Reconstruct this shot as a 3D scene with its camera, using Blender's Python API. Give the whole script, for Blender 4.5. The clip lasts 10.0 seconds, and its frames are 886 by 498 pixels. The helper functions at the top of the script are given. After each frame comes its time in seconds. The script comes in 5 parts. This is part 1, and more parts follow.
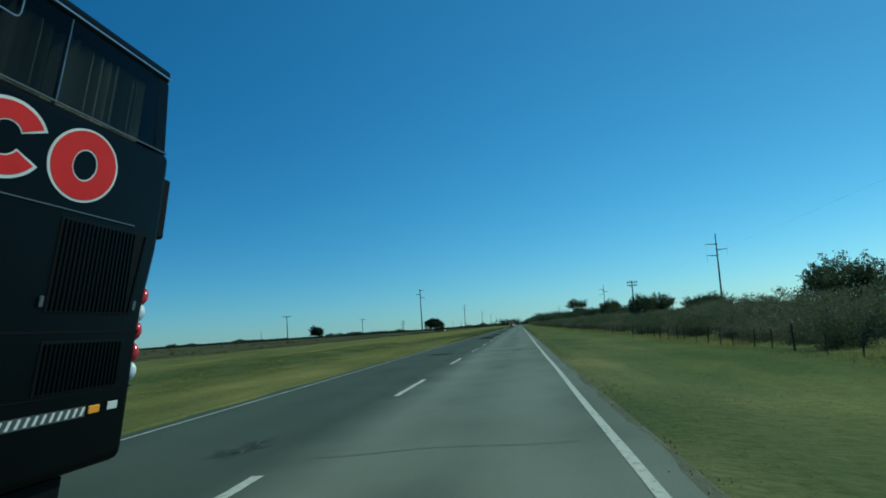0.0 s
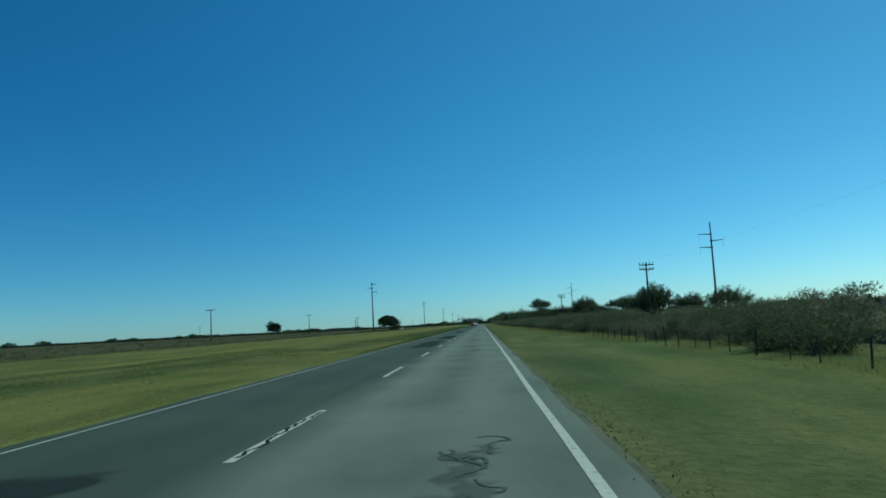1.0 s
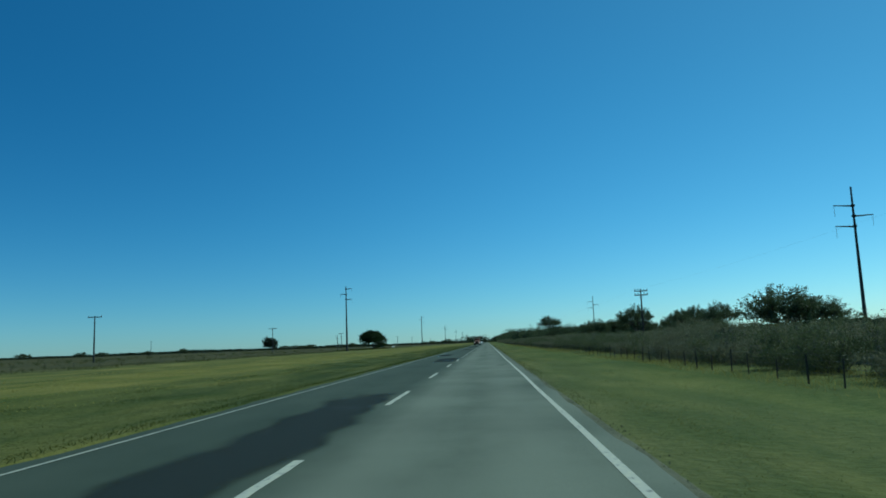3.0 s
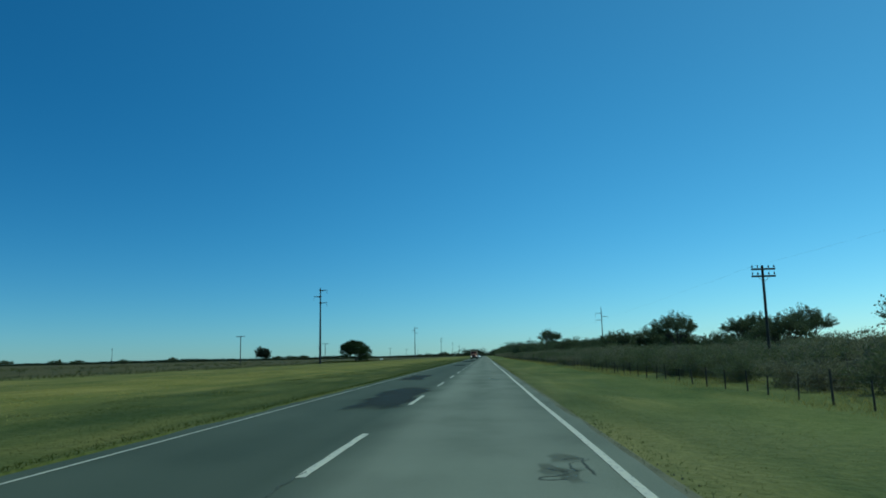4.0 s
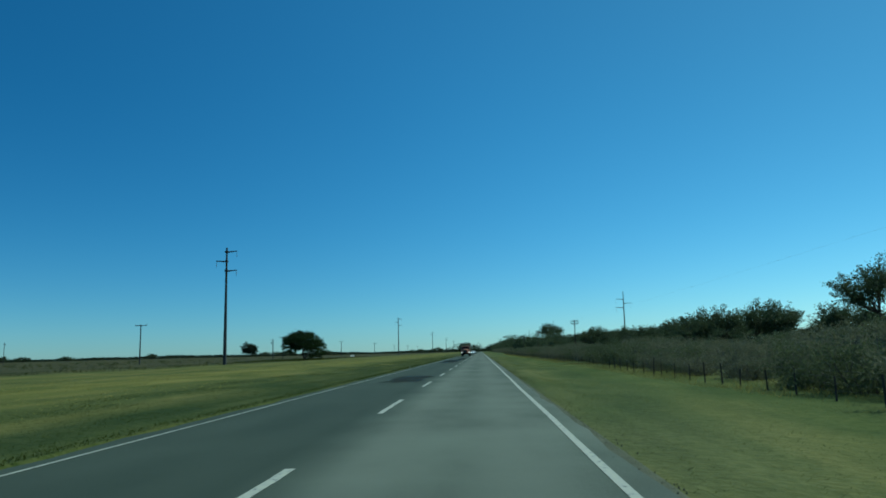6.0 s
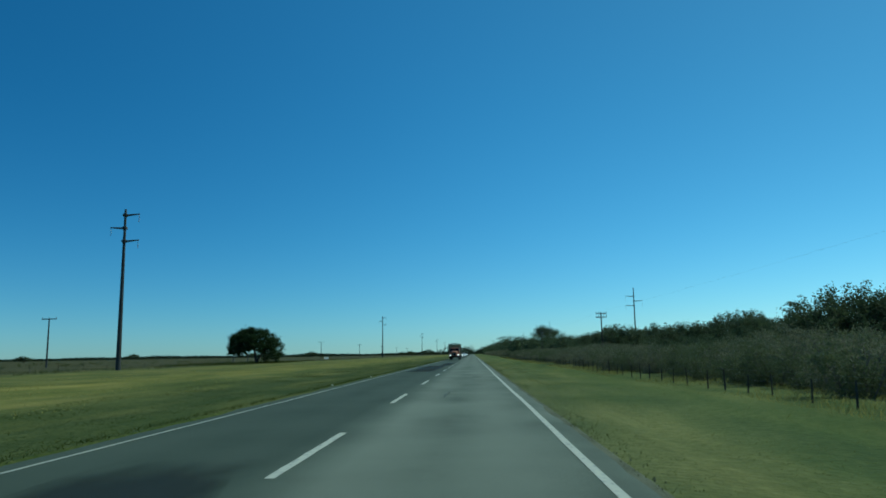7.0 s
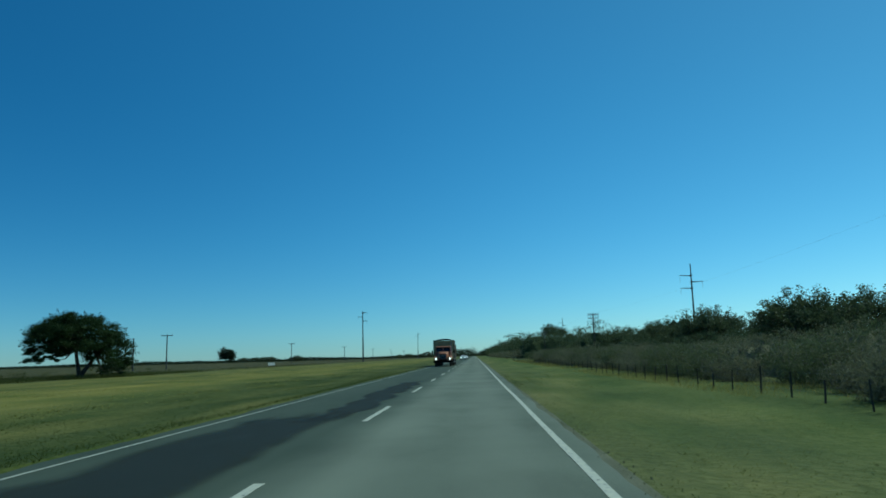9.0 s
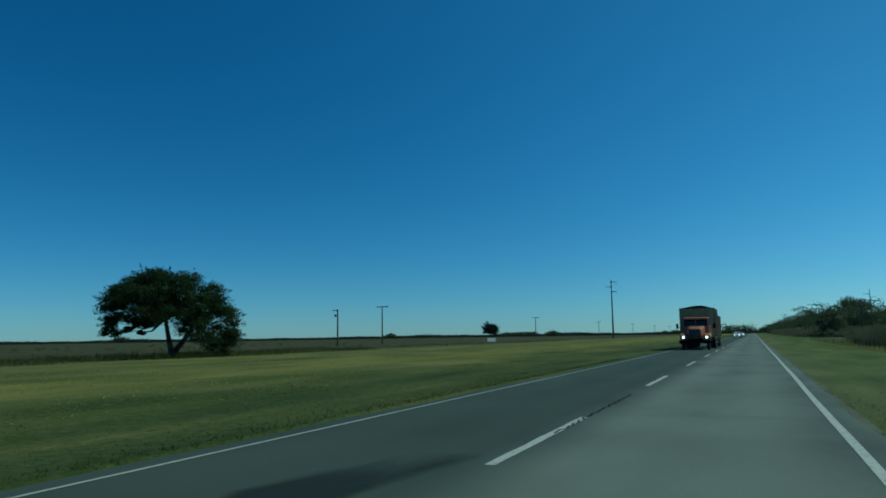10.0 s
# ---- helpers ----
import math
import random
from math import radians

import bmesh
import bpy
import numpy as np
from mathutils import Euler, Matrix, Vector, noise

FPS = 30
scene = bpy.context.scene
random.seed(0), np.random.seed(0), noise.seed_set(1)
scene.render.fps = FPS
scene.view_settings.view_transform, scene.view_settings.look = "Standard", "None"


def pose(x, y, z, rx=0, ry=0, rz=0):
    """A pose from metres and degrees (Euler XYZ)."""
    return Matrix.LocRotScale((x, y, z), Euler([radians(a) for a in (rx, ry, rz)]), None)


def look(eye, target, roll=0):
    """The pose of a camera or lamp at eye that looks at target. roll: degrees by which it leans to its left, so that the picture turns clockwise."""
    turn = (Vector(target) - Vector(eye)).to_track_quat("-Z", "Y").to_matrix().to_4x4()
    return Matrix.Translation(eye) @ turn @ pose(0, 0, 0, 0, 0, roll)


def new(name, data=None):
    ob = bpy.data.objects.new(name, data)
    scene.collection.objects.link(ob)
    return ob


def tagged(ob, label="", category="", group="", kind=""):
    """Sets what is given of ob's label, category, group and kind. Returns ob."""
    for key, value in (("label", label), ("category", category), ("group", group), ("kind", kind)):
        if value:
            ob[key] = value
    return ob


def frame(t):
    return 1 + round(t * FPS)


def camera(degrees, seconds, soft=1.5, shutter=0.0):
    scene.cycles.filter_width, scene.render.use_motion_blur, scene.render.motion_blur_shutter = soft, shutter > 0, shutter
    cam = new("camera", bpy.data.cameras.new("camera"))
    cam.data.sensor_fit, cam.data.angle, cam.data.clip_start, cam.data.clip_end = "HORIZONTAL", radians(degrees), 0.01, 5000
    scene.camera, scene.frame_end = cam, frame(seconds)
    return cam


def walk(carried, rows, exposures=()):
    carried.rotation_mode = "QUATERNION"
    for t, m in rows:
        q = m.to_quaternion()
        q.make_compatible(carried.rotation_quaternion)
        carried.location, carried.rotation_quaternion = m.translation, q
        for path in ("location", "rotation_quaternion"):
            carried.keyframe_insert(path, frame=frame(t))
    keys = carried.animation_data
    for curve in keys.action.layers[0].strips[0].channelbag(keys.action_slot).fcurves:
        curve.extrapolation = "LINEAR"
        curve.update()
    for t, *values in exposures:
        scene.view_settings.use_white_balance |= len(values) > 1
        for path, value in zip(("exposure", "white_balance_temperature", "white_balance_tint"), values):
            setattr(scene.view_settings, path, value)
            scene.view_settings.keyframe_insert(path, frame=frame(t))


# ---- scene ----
cam = camera(63.55, 10.0, soft=1.7, shutter=0.012)

# seconds, x, y, yaw, pitch, roll of a camera held 1.32 m over the road, driven along it
EYE_HEIGHT = 1.32
PATH = [
    (0.0, 2.68, 0.00, 5.69, 6.38, -3.87),
    (0.5, 2.69, 15.66, 4.56, 6.63, -2.89),
    (1.0, 2.74, 31.41, 2.82, 6.06, -2.94),
    (1.5, 2.69, 47.29, 3.05, 6.14, -3.33),
    (2.0, 2.52, 63.14, 3.31, 7.32, -2.29),
    (2.5, 2.38, 79.01, 3.87, 8.92, -2.49),
    (2.7, 2.34, 85.35, 3.24, 7.43, -2.40),
    (3.8, 2.14, 120.35, 3.62, 8.31, -1.35),
    (4.0, 2.12, 126.73, 3.12, 8.51, -1.23),
    (4.5, 2.12, 142.72, 3.02, 8.18, -1.73),
    (5.0, 2.21, 158.80, 1.93, 8.84, -0.77),
    (5.5, 2.26, 174.94, 2.40, 8.56, -1.54),
    (5.7, 2.26, 181.35, 2.72, 8.02, -1.40),
    (6.8, 2.25, 216.55, 2.58, 8.82, -1.00),
    (7.0, 2.25, 222.95, 2.20, 8.34, -0.93),
    (7.5, 2.21, 239.05, 2.00, 8.34, -1.65),
    (8.0, 2.27, 255.22, 2.40, 8.84, -1.36),
    (8.5, 2.36, 271.35, 2.06, 7.96, -1.62),
    (9.0, 2.38, 287.52, 2.27, 8.52, -1.60),
    (9.5, 2.50, 303.62, 5.71, 8.72, -1.76),
    (9.7, 2.55, 310.00, 11.90, 7.95, -1.35),
    (10.0, 2.59, 319.79, 23.23, 7.02, -0.88),
]


def held(x, y, yaw, pitch, roll):
    a, b = radians(yaw), radians(pitch)
    eye = Vector((x, y, EYE_HEIGHT))
    return look(eye, eye + Vector((-math.sin(a) * math.cos(b), math.cos(a) * math.cos(b), math.sin(b))), roll)


walk(cam, [(t, held(x, y, yaw, pitch, roll)) for t, x, y, yaw, pitch, roll in PATH],
     exposures=[(0.0, -0.1, 5320, -15), (9.4, -0.07, 5320, -15), (10.0, -0.42, 5080, -15)])

# ---- sky and sun: a clear day, the sun high to the right and a little ahead ----
SUN_HIGH, SUN_ROUND = 50.0, 62.0
world = bpy.data.worlds.new("sky")
scene.world = world
world.use_nodes = True
sky = world.node_tree.nodes.new("ShaderNodeTexSky")
sky.sky_type, sky.sun_disc = "NISHITA", False
sky.sun_elevation, sky.sun_rotation = radians(SUN_HIGH), radians(SUN_ROUND)
sky.air_density, sky.dust_density, sky.ozone_density = 0.78, 0.12, 3.0
back = world.node_tree.nodes["Background"]
back.inputs["Strength"].default_value = 0.15
deep = world.node_tree.nodes.new("ShaderNodeHueSaturation")
deep.inputs["Saturation"].default_value = 1.16
world.node_tree.links.new(sky.outputs[0], deep.inputs["Color"])
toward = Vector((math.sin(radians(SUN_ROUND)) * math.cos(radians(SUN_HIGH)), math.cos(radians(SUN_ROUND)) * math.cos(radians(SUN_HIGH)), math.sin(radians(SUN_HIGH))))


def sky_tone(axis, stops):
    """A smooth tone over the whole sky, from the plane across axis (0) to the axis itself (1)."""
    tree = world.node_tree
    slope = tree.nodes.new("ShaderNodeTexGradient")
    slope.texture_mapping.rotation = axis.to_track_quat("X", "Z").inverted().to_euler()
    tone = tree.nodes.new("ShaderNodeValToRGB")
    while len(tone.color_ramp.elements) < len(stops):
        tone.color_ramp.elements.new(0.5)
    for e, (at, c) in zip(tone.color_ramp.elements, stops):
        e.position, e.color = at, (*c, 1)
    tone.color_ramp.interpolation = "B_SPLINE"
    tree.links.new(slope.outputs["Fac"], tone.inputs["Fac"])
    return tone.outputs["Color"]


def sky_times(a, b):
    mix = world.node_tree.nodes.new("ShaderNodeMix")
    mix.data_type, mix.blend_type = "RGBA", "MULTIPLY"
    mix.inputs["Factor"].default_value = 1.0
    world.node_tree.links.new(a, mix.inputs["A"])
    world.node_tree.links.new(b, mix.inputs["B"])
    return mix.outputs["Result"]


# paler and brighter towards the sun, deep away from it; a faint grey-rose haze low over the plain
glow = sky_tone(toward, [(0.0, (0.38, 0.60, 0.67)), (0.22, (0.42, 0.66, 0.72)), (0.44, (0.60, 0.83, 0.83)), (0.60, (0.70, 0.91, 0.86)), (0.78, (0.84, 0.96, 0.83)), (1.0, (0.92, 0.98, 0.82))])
haze = sky_tone(Vector((0, 0, 1)), [(0.0, (0.84, 0.72, 0.78)), (0.06, (0.83, 0.77, 0.80)), (0.16, (0.79, 0.80, 0.80)), (0.34, (0.73, 0.80, 0.80)), (1.0, (0.73, 0.80, 0.80))])
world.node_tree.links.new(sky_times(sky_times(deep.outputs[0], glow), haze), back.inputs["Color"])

sun_data = bpy.data.lights.new("sun", "SUN")
sun_data.energy, sun_data.angle, sun_data.color = 3.2, radians(0.5), (1.0, 0.95, 0.74)
sun = new("sun", sun_data)
sun.matrix_world = look(toward * 100, (0, 0, 0))

# ---- materials ----
def nodes_of(name):
    m = bpy.data.materials.new(name)
    m.use_nodes = True
    return m, m.node_tree.nodes, m.node_tree.links, m.node_tree.nodes["Principled BSDF"]


def noise_at(m, scale, detail=4, stretch=None):
    """A noise in world metres (object metres for small things), with its coordinates stretched if asked."""
    n, l = m.node_tree.nodes, m.node_tree.links
    tex = n.new("ShaderNodeTexNoise")
    tex.inputs["Scale"].default_value, tex.inputs["Detail"].default_value = scale, detail
    geo = n.new("ShaderNodeNewGeometry")
    if stretch:
        mp = n.new("ShaderNodeMapping")
        mp.inputs["Scale"].default_value = stretch
        l.new(geo.outputs["Position"], mp.inputs["Vector"])
        l.new(mp.outputs["Vector"], tex.inputs["Vector"])
    else:
        l.new(geo.outputs["Position"], tex.inputs["Vector"])
    return tex.outputs["Fac"]


def ramp(m, fac, stops):
    r = m.node_tree.nodes.new("ShaderNodeValToRGB")
    while len(r.color_ramp.elements) < len(stops):
        r.color_ramp.elements.new(0.5)
    for e, (at, c) in zip(r.color_ramp.elements, stops):
        e.position, e.color = at, (*c, 1)
    m.node_tree.links.new(fac, r.inputs["Fac"])
    return r.outputs["Color"]


def mixed(m, fac, a, b, mode="MIX"):
    x = m.node_tree.nodes.new("ShaderNodeMix")
    x.data_type, x.blend_type = "RGBA", mode
    for sock, v in ((x.inputs["Factor"], fac), (x.inputs["A"], a), (x.inputs["B"], b)):
        if isinstance(v, (int, float)):
            sock.default_value = v
        elif isinstance(v, tuple):
            sock.default_value = (*v, 1)
        else:
            m.node_tree.links.new(v, sock)
    return x.outputs["Result"]


def relief(m, fac, strength, distance):
    b = m.node_tree.nodes.new("ShaderNodeBump")
    b.inputs["Strength"].default_value, b.inputs["Distance"].default_value = strength, distance
    m.node_tree.links.new(fac, b.inputs["Height"])
    m.node_tree.links.new(b.outputs["Normal"], m.node_tree.nodes["Principled BSDF"].inputs["Normal"])


def surface(name, dark, light, fine=30.0, coarse=1.5, rough=0.7, metal=0.0, bump=0.2, depth=0.005, gloss=0.5):
    m, n, l, p = nodes_of(name)
    c = ramp(m, noise_at(m, coarse), [(0.3, dark), (0.7, light)])
    c = mixed(m, 0.35, c, ramp(m, noise_at(m, fine, 6), [(0.25, tuple(v * 0.55 for v in dark)), (0.75, light)]))
    l.new(c, p.inputs["Base Color"])
    p.inputs["Roughness"].default_value, p.inputs["Metallic"].default_value = rough, metal
    p.inputs["Specular IOR Level"].default_value = gloss
    if bump:
        relief(m, noise_at(m, fine, 5), bump, depth)
    return m


def leafy(name, dark, light, rough=0.6, through_light=0.4):
    """Foliage: every leaf its own tint, drifts of tone from clump to clump, and some light passing through the blade."""
    m, n, l, p = nodes_of(name)
    geo = n.new("ShaderNodeNewGeometry")
    c = ramp(m, geo.outputs["Random Per Island"], [(0.0, dark), (1.0, light)])
    c = mixed(m, 0.4, c, ramp(m, noise_at(m, 0.6), [(0.35, dark), (0.65, light)]))
    l.new(c, p.inputs["Base Color"])
    p.inputs["Roughness"].default_value = rough
    p.inputs["Specular IOR Level"].default_value = 0.2
    thin = n.new("ShaderNodeBsdfTranslucent")
    l.new(c, thin.inputs["Color"])
    both = n.new("ShaderNodeMixShader")
    both.inputs[0].default_value = through_light
    l.new(p.outputs[0], both.inputs[1])
    l.new(thin.outputs[0], both.inputs[2])
    l.new(both.outputs[0], n["Material Output"].inputs["Surface"])
    return m


def asphalt_material():
    m, n, l, p = nodes_of("asphalt")
    c = ramp(m, noise_at(m, 60, 6), [(0.3, (0.076, 0.088, 0.068)), (0.7, (0.185, 0.203, 0.162))])
    c = mixed(m, 0.55, c, ramp(m, noise_at(m, 0.35, 5, (1.0, 0.12, 1.0)), [(0.3, (0.06, 0.071, 0.055)), (0.7, (0.185, 0.204, 0.162))]))
    c = mixed(m, 0.3, c, ramp(m, noise_at(m, 0.22, 4, (0.35, 1.0, 1.0)), [(0.35, (0.07, 0.082, 0.066)), (0.65, (0.19, 0.21, 0.168))]))
    # blotches of worn and oiled surface, a stride or two across
    c = mixed(m, 0.5, c, mixed(m, 1.0, c, ramp(m, noise_at(m, 0.8, 6, (0.8, 0.35, 1.0)), [(0.32, (0.5, 0.52, 0.5)), (0.5, (1.0, 1.0, 1.0)), (0.68, (1.25, 1.25, 1.25))]), "MULTIPLY"))
    # long pale wheel tracks, darker between
    sep, geo = n.new("ShaderNodeSeparateXYZ"), n.new("ShaderNodeNewGeometry")
    l.new(geo.outputs["Position"], sep.inputs[0])
    mul = n.new("ShaderNodeMath")
    mul.operation = "MULTIPLY"
    mul.inputs[1].default_value = 2 * math.pi / 1.8
    l.new(sep.outputs["X"], mul.inputs[0])
    cos = n.new("ShaderNodeMath")
    cos.operation = "COSINE"
    l.new(mul.outputs[0], cos.inputs[0])
    far = n.new("ShaderNodeMapRange")
    far.inputs["From Min"].default_value, far.inputs["From Max"].default_value = -1, 1
    far.inputs["To Min"].default_value, far.inputs["To Max"].default_value = 0.35, 0.0
    l.new(cos.outputs[0], far.inputs["Value"])
    c = mixed(m, far.outputs["Result"], c, (0.195, 0.21, 0.17))
    # the far lane is darker; part of that is lens falloff put into the colour
    lane = n.new("ShaderNodeMapRange")
    lane.inputs["From Min"].default_value, lane.inputs["From Max"].default_value = 0.7, -0.35
    lane.inputs["To Max"].default_value = 0.74
    l.new(sep.outputs["X"], lane.inputs["Value"])
    c = mixed(m, lane.outputs["Result"], c, (0.029, 0.042, 0.03))
    l.new(c, p.inputs["Base Color"])
    p.inputs["Roughness"].default_value = 0.85
    p.inputs["Specular IOR Level"].default_value = 0.14
    relief(m, noise_at(m, 90, 4), 0.5, 0.006)
    return m


def paint_material(name, tone):
    m, n, l, p = nodes_of(name)
    c = ramp(m, noise_at(m, 14, 9, (1, 0.5, 1)), [(0.3, (0.16, 0.165, 0.145)), (0.42, (0.4, 0.4, 0.35)), (0.8, tone)])
    l.new(c, p.inputs["Base Color"])
    p.inputs["Roughness"].default_value = 0.75
    return m


def ground_material():
    """Verge and fields: bands along the road of mown green, dry straw and dark pasture, warped and patchy."""
    m, n, l, p = nodes_of("verge_and_field")
    sep, geo = n.new("ShaderNodeSeparateXYZ"), n.new("ShaderNodeNewGeometry")
    l.new(geo.outputs["Position"], sep.inputs[0])
    warp = n.new("ShaderNodeMath")
    warp.operation = "MULTIPLY_ADD"
    warp.inputs[1].default_value = 5.0
    l.new(noise_at(m, 0.12, 4, (1, 0.3, 1)), warp.inputs[0])
    l.new(sep.outputs["X"], warp.inputs[2])
    span = n.new("ShaderNodeMapRange")
    span.inputs["From Min"].default_value, span.inputs["From Max"].default_value = -57.5, 42.5
    l.new(warp.outputs[0], span.inputs["Value"])
    green, mid, straw = (0.026, 0.042, 0.006), (0.07, 0.08, 0.014), (0.24, 0.205, 0.04)
    field, verge = (0.062, 0.05, 0.032), (0.115, 0.12, 0.05)
    near_side = [(0.605, (0.125, 0.13, 0.075)), (0.64, verge), (0.69, (0.075, 0.112, 0.022)), (0.73, (0.075, 0.1, 0.025)), (0.77, (0.085, 0.075, 0.035)), (1.0, (0.09, 0.085, 0.04))]
    far_field = [(0.0, field), (0.12, field), (0.15, (0.075, 0.06, 0.032))]
    # a mown stretch, dry along the asphalt, then one that is green there and dry further out
    mown = ramp(m, span.outputs["Result"], far_field + [(0.22, (0.085, 0.082, 0.022)), (0.36, (0.13, 0.125, 0.028)), (0.44, (0.05, 0.066, 0.012)), (0.495, (0.055, 0.068, 0.012)), (0.52, (0.2, 0.175, 0.045)), (0.56, (0.15, 0.14, 0.036))] + near_side)
    rank = ramp(m, span.outputs["Result"], far_field + [(0.20, (0.085, 0.082, 0.026)), (0.27, (0.2, 0.175, 0.04)), (0.34, (0.12, 0.12, 0.028)), (0.41, straw), (0.455, (0.2, 0.18, 0.036)), (0.495, mid), (0.515, green), (0.575, green)] + near_side)
    along = n.new("ShaderNodeMath")
    along.operation = "MULTIPLY_ADD"
    along.inputs[1].default_value = 60.0
    l.new(noise_at(m, 0.06, 3), along.inputs[0])
    l.new(sep.outputs["Y"], along.inputs[2])
    stretch = n.new("ShaderNodeMapRange")
    stretch.inputs["From Min"].default_value, stretch.inputs["From Max"].default_value = 85, 165
    l.new(along.outputs[0], stretch.inputs["Value"])
    c = mixed(m, stretch.outputs["Result"], mown, rank)
    c = mixed(m, 0.42, c, ramp(m, noise_at(m, 0.45, 7, (1, 0.14, 1)), [(0.34, (0.018, 0.034, 0.005)), (0.5, (0.08, 0.094, 0.02)), (0.66, (0.22, 0.19, 0.052))]))
    c = mixed(m, 0.3, c, ramp(m, noise_at(m, 5, 7), [(0.3, (0.03, 0.043, 0.01)), (0.7, (0.17, 0.17, 0.065))]))
    # fallow land past the fence, dull and dark, in broad strips
    c = mixed(m, 1.0, c, ramp(m, span.outputs["Result"], [(0.0, (0.74, 0.7, 0.72)), (0.10, (0.72, 0.69, 0.7)), (0.21, (1.0, 1.0, 1.0))]), "MULTIPLY")
    # drifts a few strides across, lusher and thinner by turns
    c = mixed(m, 1.0, c, ramp(m, noise_at(m, 0.28, 5, (1, 0.5, 1)), [(0.3, (0.62, 0.74, 0.6)), (0.5, (1.0, 1.0, 1.0)), (0.7, (1.3, 1.22, 1.3))]), "MULTIPLY")
    l.new(c, p.inputs["Base Color"])
    p.inputs["Roughness"].default_value = 0.95
    p.inputs["Specular IOR Level"].default_value = 0.1
    relief(m, noise_at(m, 8, 6), 0.7, 0.06)
    return m


def plain(name, colour, rough=0.5, metal=0.0, glow=0.0, coat=0.0):
    m, n, l, p = nodes_of(name)
    c = ramp(m, noise_at(m, 3.0, 6), [(0.3, tuple(v * 0.85 for v in colour)), (0.7, colour)])
    l.new(c, p.inputs["Base Color"])
    p.inputs["Roughness"].default_value, p.inputs["Metallic"].default_value = rough, metal
    p.inputs["Coat Weight"].default_value = coat
    if glow:
        p.inputs["Emission Color"].default_value = (*colour, 1)
        p.inputs["Emission Strength"].default_value = glow
    return m


ASPHALT = asphalt_material()
PAINT = paint_material("road_paint", (0.50, 0.49, 0.37))
OLD_PAINT = paint_material("faded_road_paint", (0.36, 0.35, 0.26))
GASH = surface("open_crack", (0.006, 0.007, 0.007), (0.016, 0.017, 0.016), 40, 2, 0.9, gloss=0.1)
GROUND = ground_material()
TAR = surface("tar", (0.04, 0.05, 0.042), (0.095, 0.107, 0.088), 30, 9, 0.75, gloss=0.2)
def patch_material(name, cover):
    """Newer, darker asphalt that wears out towards its edges into the old surface."""
    m, n, l, p = nodes_of(name)
    c = ramp(m, noise_at(m, 70, 6), [(0.3, (0.012, 0.016, 0.014)), (0.7, (0.028, 0.034, 0.03))])
    l.new(c, p.inputs["Base Color"])
    p.inputs["Roughness"].default_value = 0.8
    p.inputs["Specular IOR Level"].default_value = 0.2
    att = n.new("ShaderNodeAttribute")
    att.attribute_name = "fade"
    add = n.new("ShaderNodeMath")
    add.operation = "MULTIPLY_ADD"
    add.inputs[1].default_value = 1.6
    l.new(noise_at(m, 1.1, 5, (1, 0.25, 1)), add.inputs[0])
    l.new(att.outputs["Fac"], add.inputs[2])
    span = n.new("ShaderNodeMapRange")
    span.interpolation_type = "SMOOTHSTEP"
    span.inputs["From Min"].default_value, span.inputs["From Max"].default_value = 0.75, 1.75
    span.inputs["To Max"].default_value = cover
    l.new(add.outputs[0], span.inputs["Value"])
    l.new(span.outputs["Result"], p.inputs["Alpha"])
    return m


NEW_ASPHALT = patch_material("darker_asphalt", 0.75)
STAIN = patch_material("tar_stain", 0.27)
GRAVEL = surface("gravel", (0.075, 0.08, 0.05), (0.16, 0.16, 0.11), 35, 0.9, 0.95, bump=0.9, depth=0.02, gloss=0.1)
BARK = surface("bark", (0.04, 0.033, 0.026), (0.1, 0.085, 0.07), 18, 2, 0.9, bump=0.8, depth=0.02, gloss=0.2)
LEAF = leafy("thorn_tree_leaves", (0.042, 0.06, 0.026), (0.105, 0.13, 0.06))
LEAF_DEEP = leafy("dense_tree_leaves", (0.014, 0.03, 0.008), (0.045, 0.075, 0.02))
OLIVE = leafy("olive_brush_leaves", (0.07, 0.088, 0.036), (0.15, 0.165, 0.078), 0.7, 0.35)
BRUSH = leafy("brush_leaves", (0.108, 0.112, 0.06), (0.215, 0.205, 0.122), 0.7, 0.35)
BRUSH_CORE = surface("brush_interior", (0.085, 0.084, 0.048), (0.21, 0.195, 0.125), 9, 0.9, 0.9, bump=1.0, depth=0.15, gloss=0.05)
TWIG = surface("grey_twigs", (0.07, 0.06, 0.05), (0.16, 0.14, 0.12), 12, 2, 0.9, bump=0.3)
# leaf tones cut by a third: the shade inside the crowns is in the colour
LEAF_SHADE = surface("shaded_tree_interior", (0.028, 0.04, 0.018), (0.07, 0.088, 0.04), 5, 0.5, 0.9, bump=1.0, depth=0.3, gloss=0.05)
FAR_LEAF = leafy("distant_leaves", (0.018, 0.028, 0.014), (0.04, 0.052, 0.026), 0.8)
GRASS = leafy("grass_blades", (0.12, 0.138, 0.045), (0.20, 0.205, 0.075), 0.8, 0.55)
STRAW = leafy("dry_grass_blades", (0.17, 0.17, 0.045), (0.36, 0.31, 0.1), 0.85, 0.5)
GRASS_DEEP = leafy("deep_green_blades", (0.045, 0.064, 0.011), (0.085, 0.1, 0.02), 0.85, 0.35)
RANK = leafy("rank_grass_blades", (0.035, 0.05, 0.012), (0.11, 0.115, 0.03), 0.85, 0.4)
CONCRETE = surface("pole_concrete", (0.03, 0.031, 0.032), (0.065, 0.066, 0.066), 14, 0.7, 0.85, bump=0.2)
POST = surface("old_fence_wood", (0.03, 0.026, 0.02), (0.075, 0.065, 0.05), 20, 1.5, 0.9, bump=0.5)
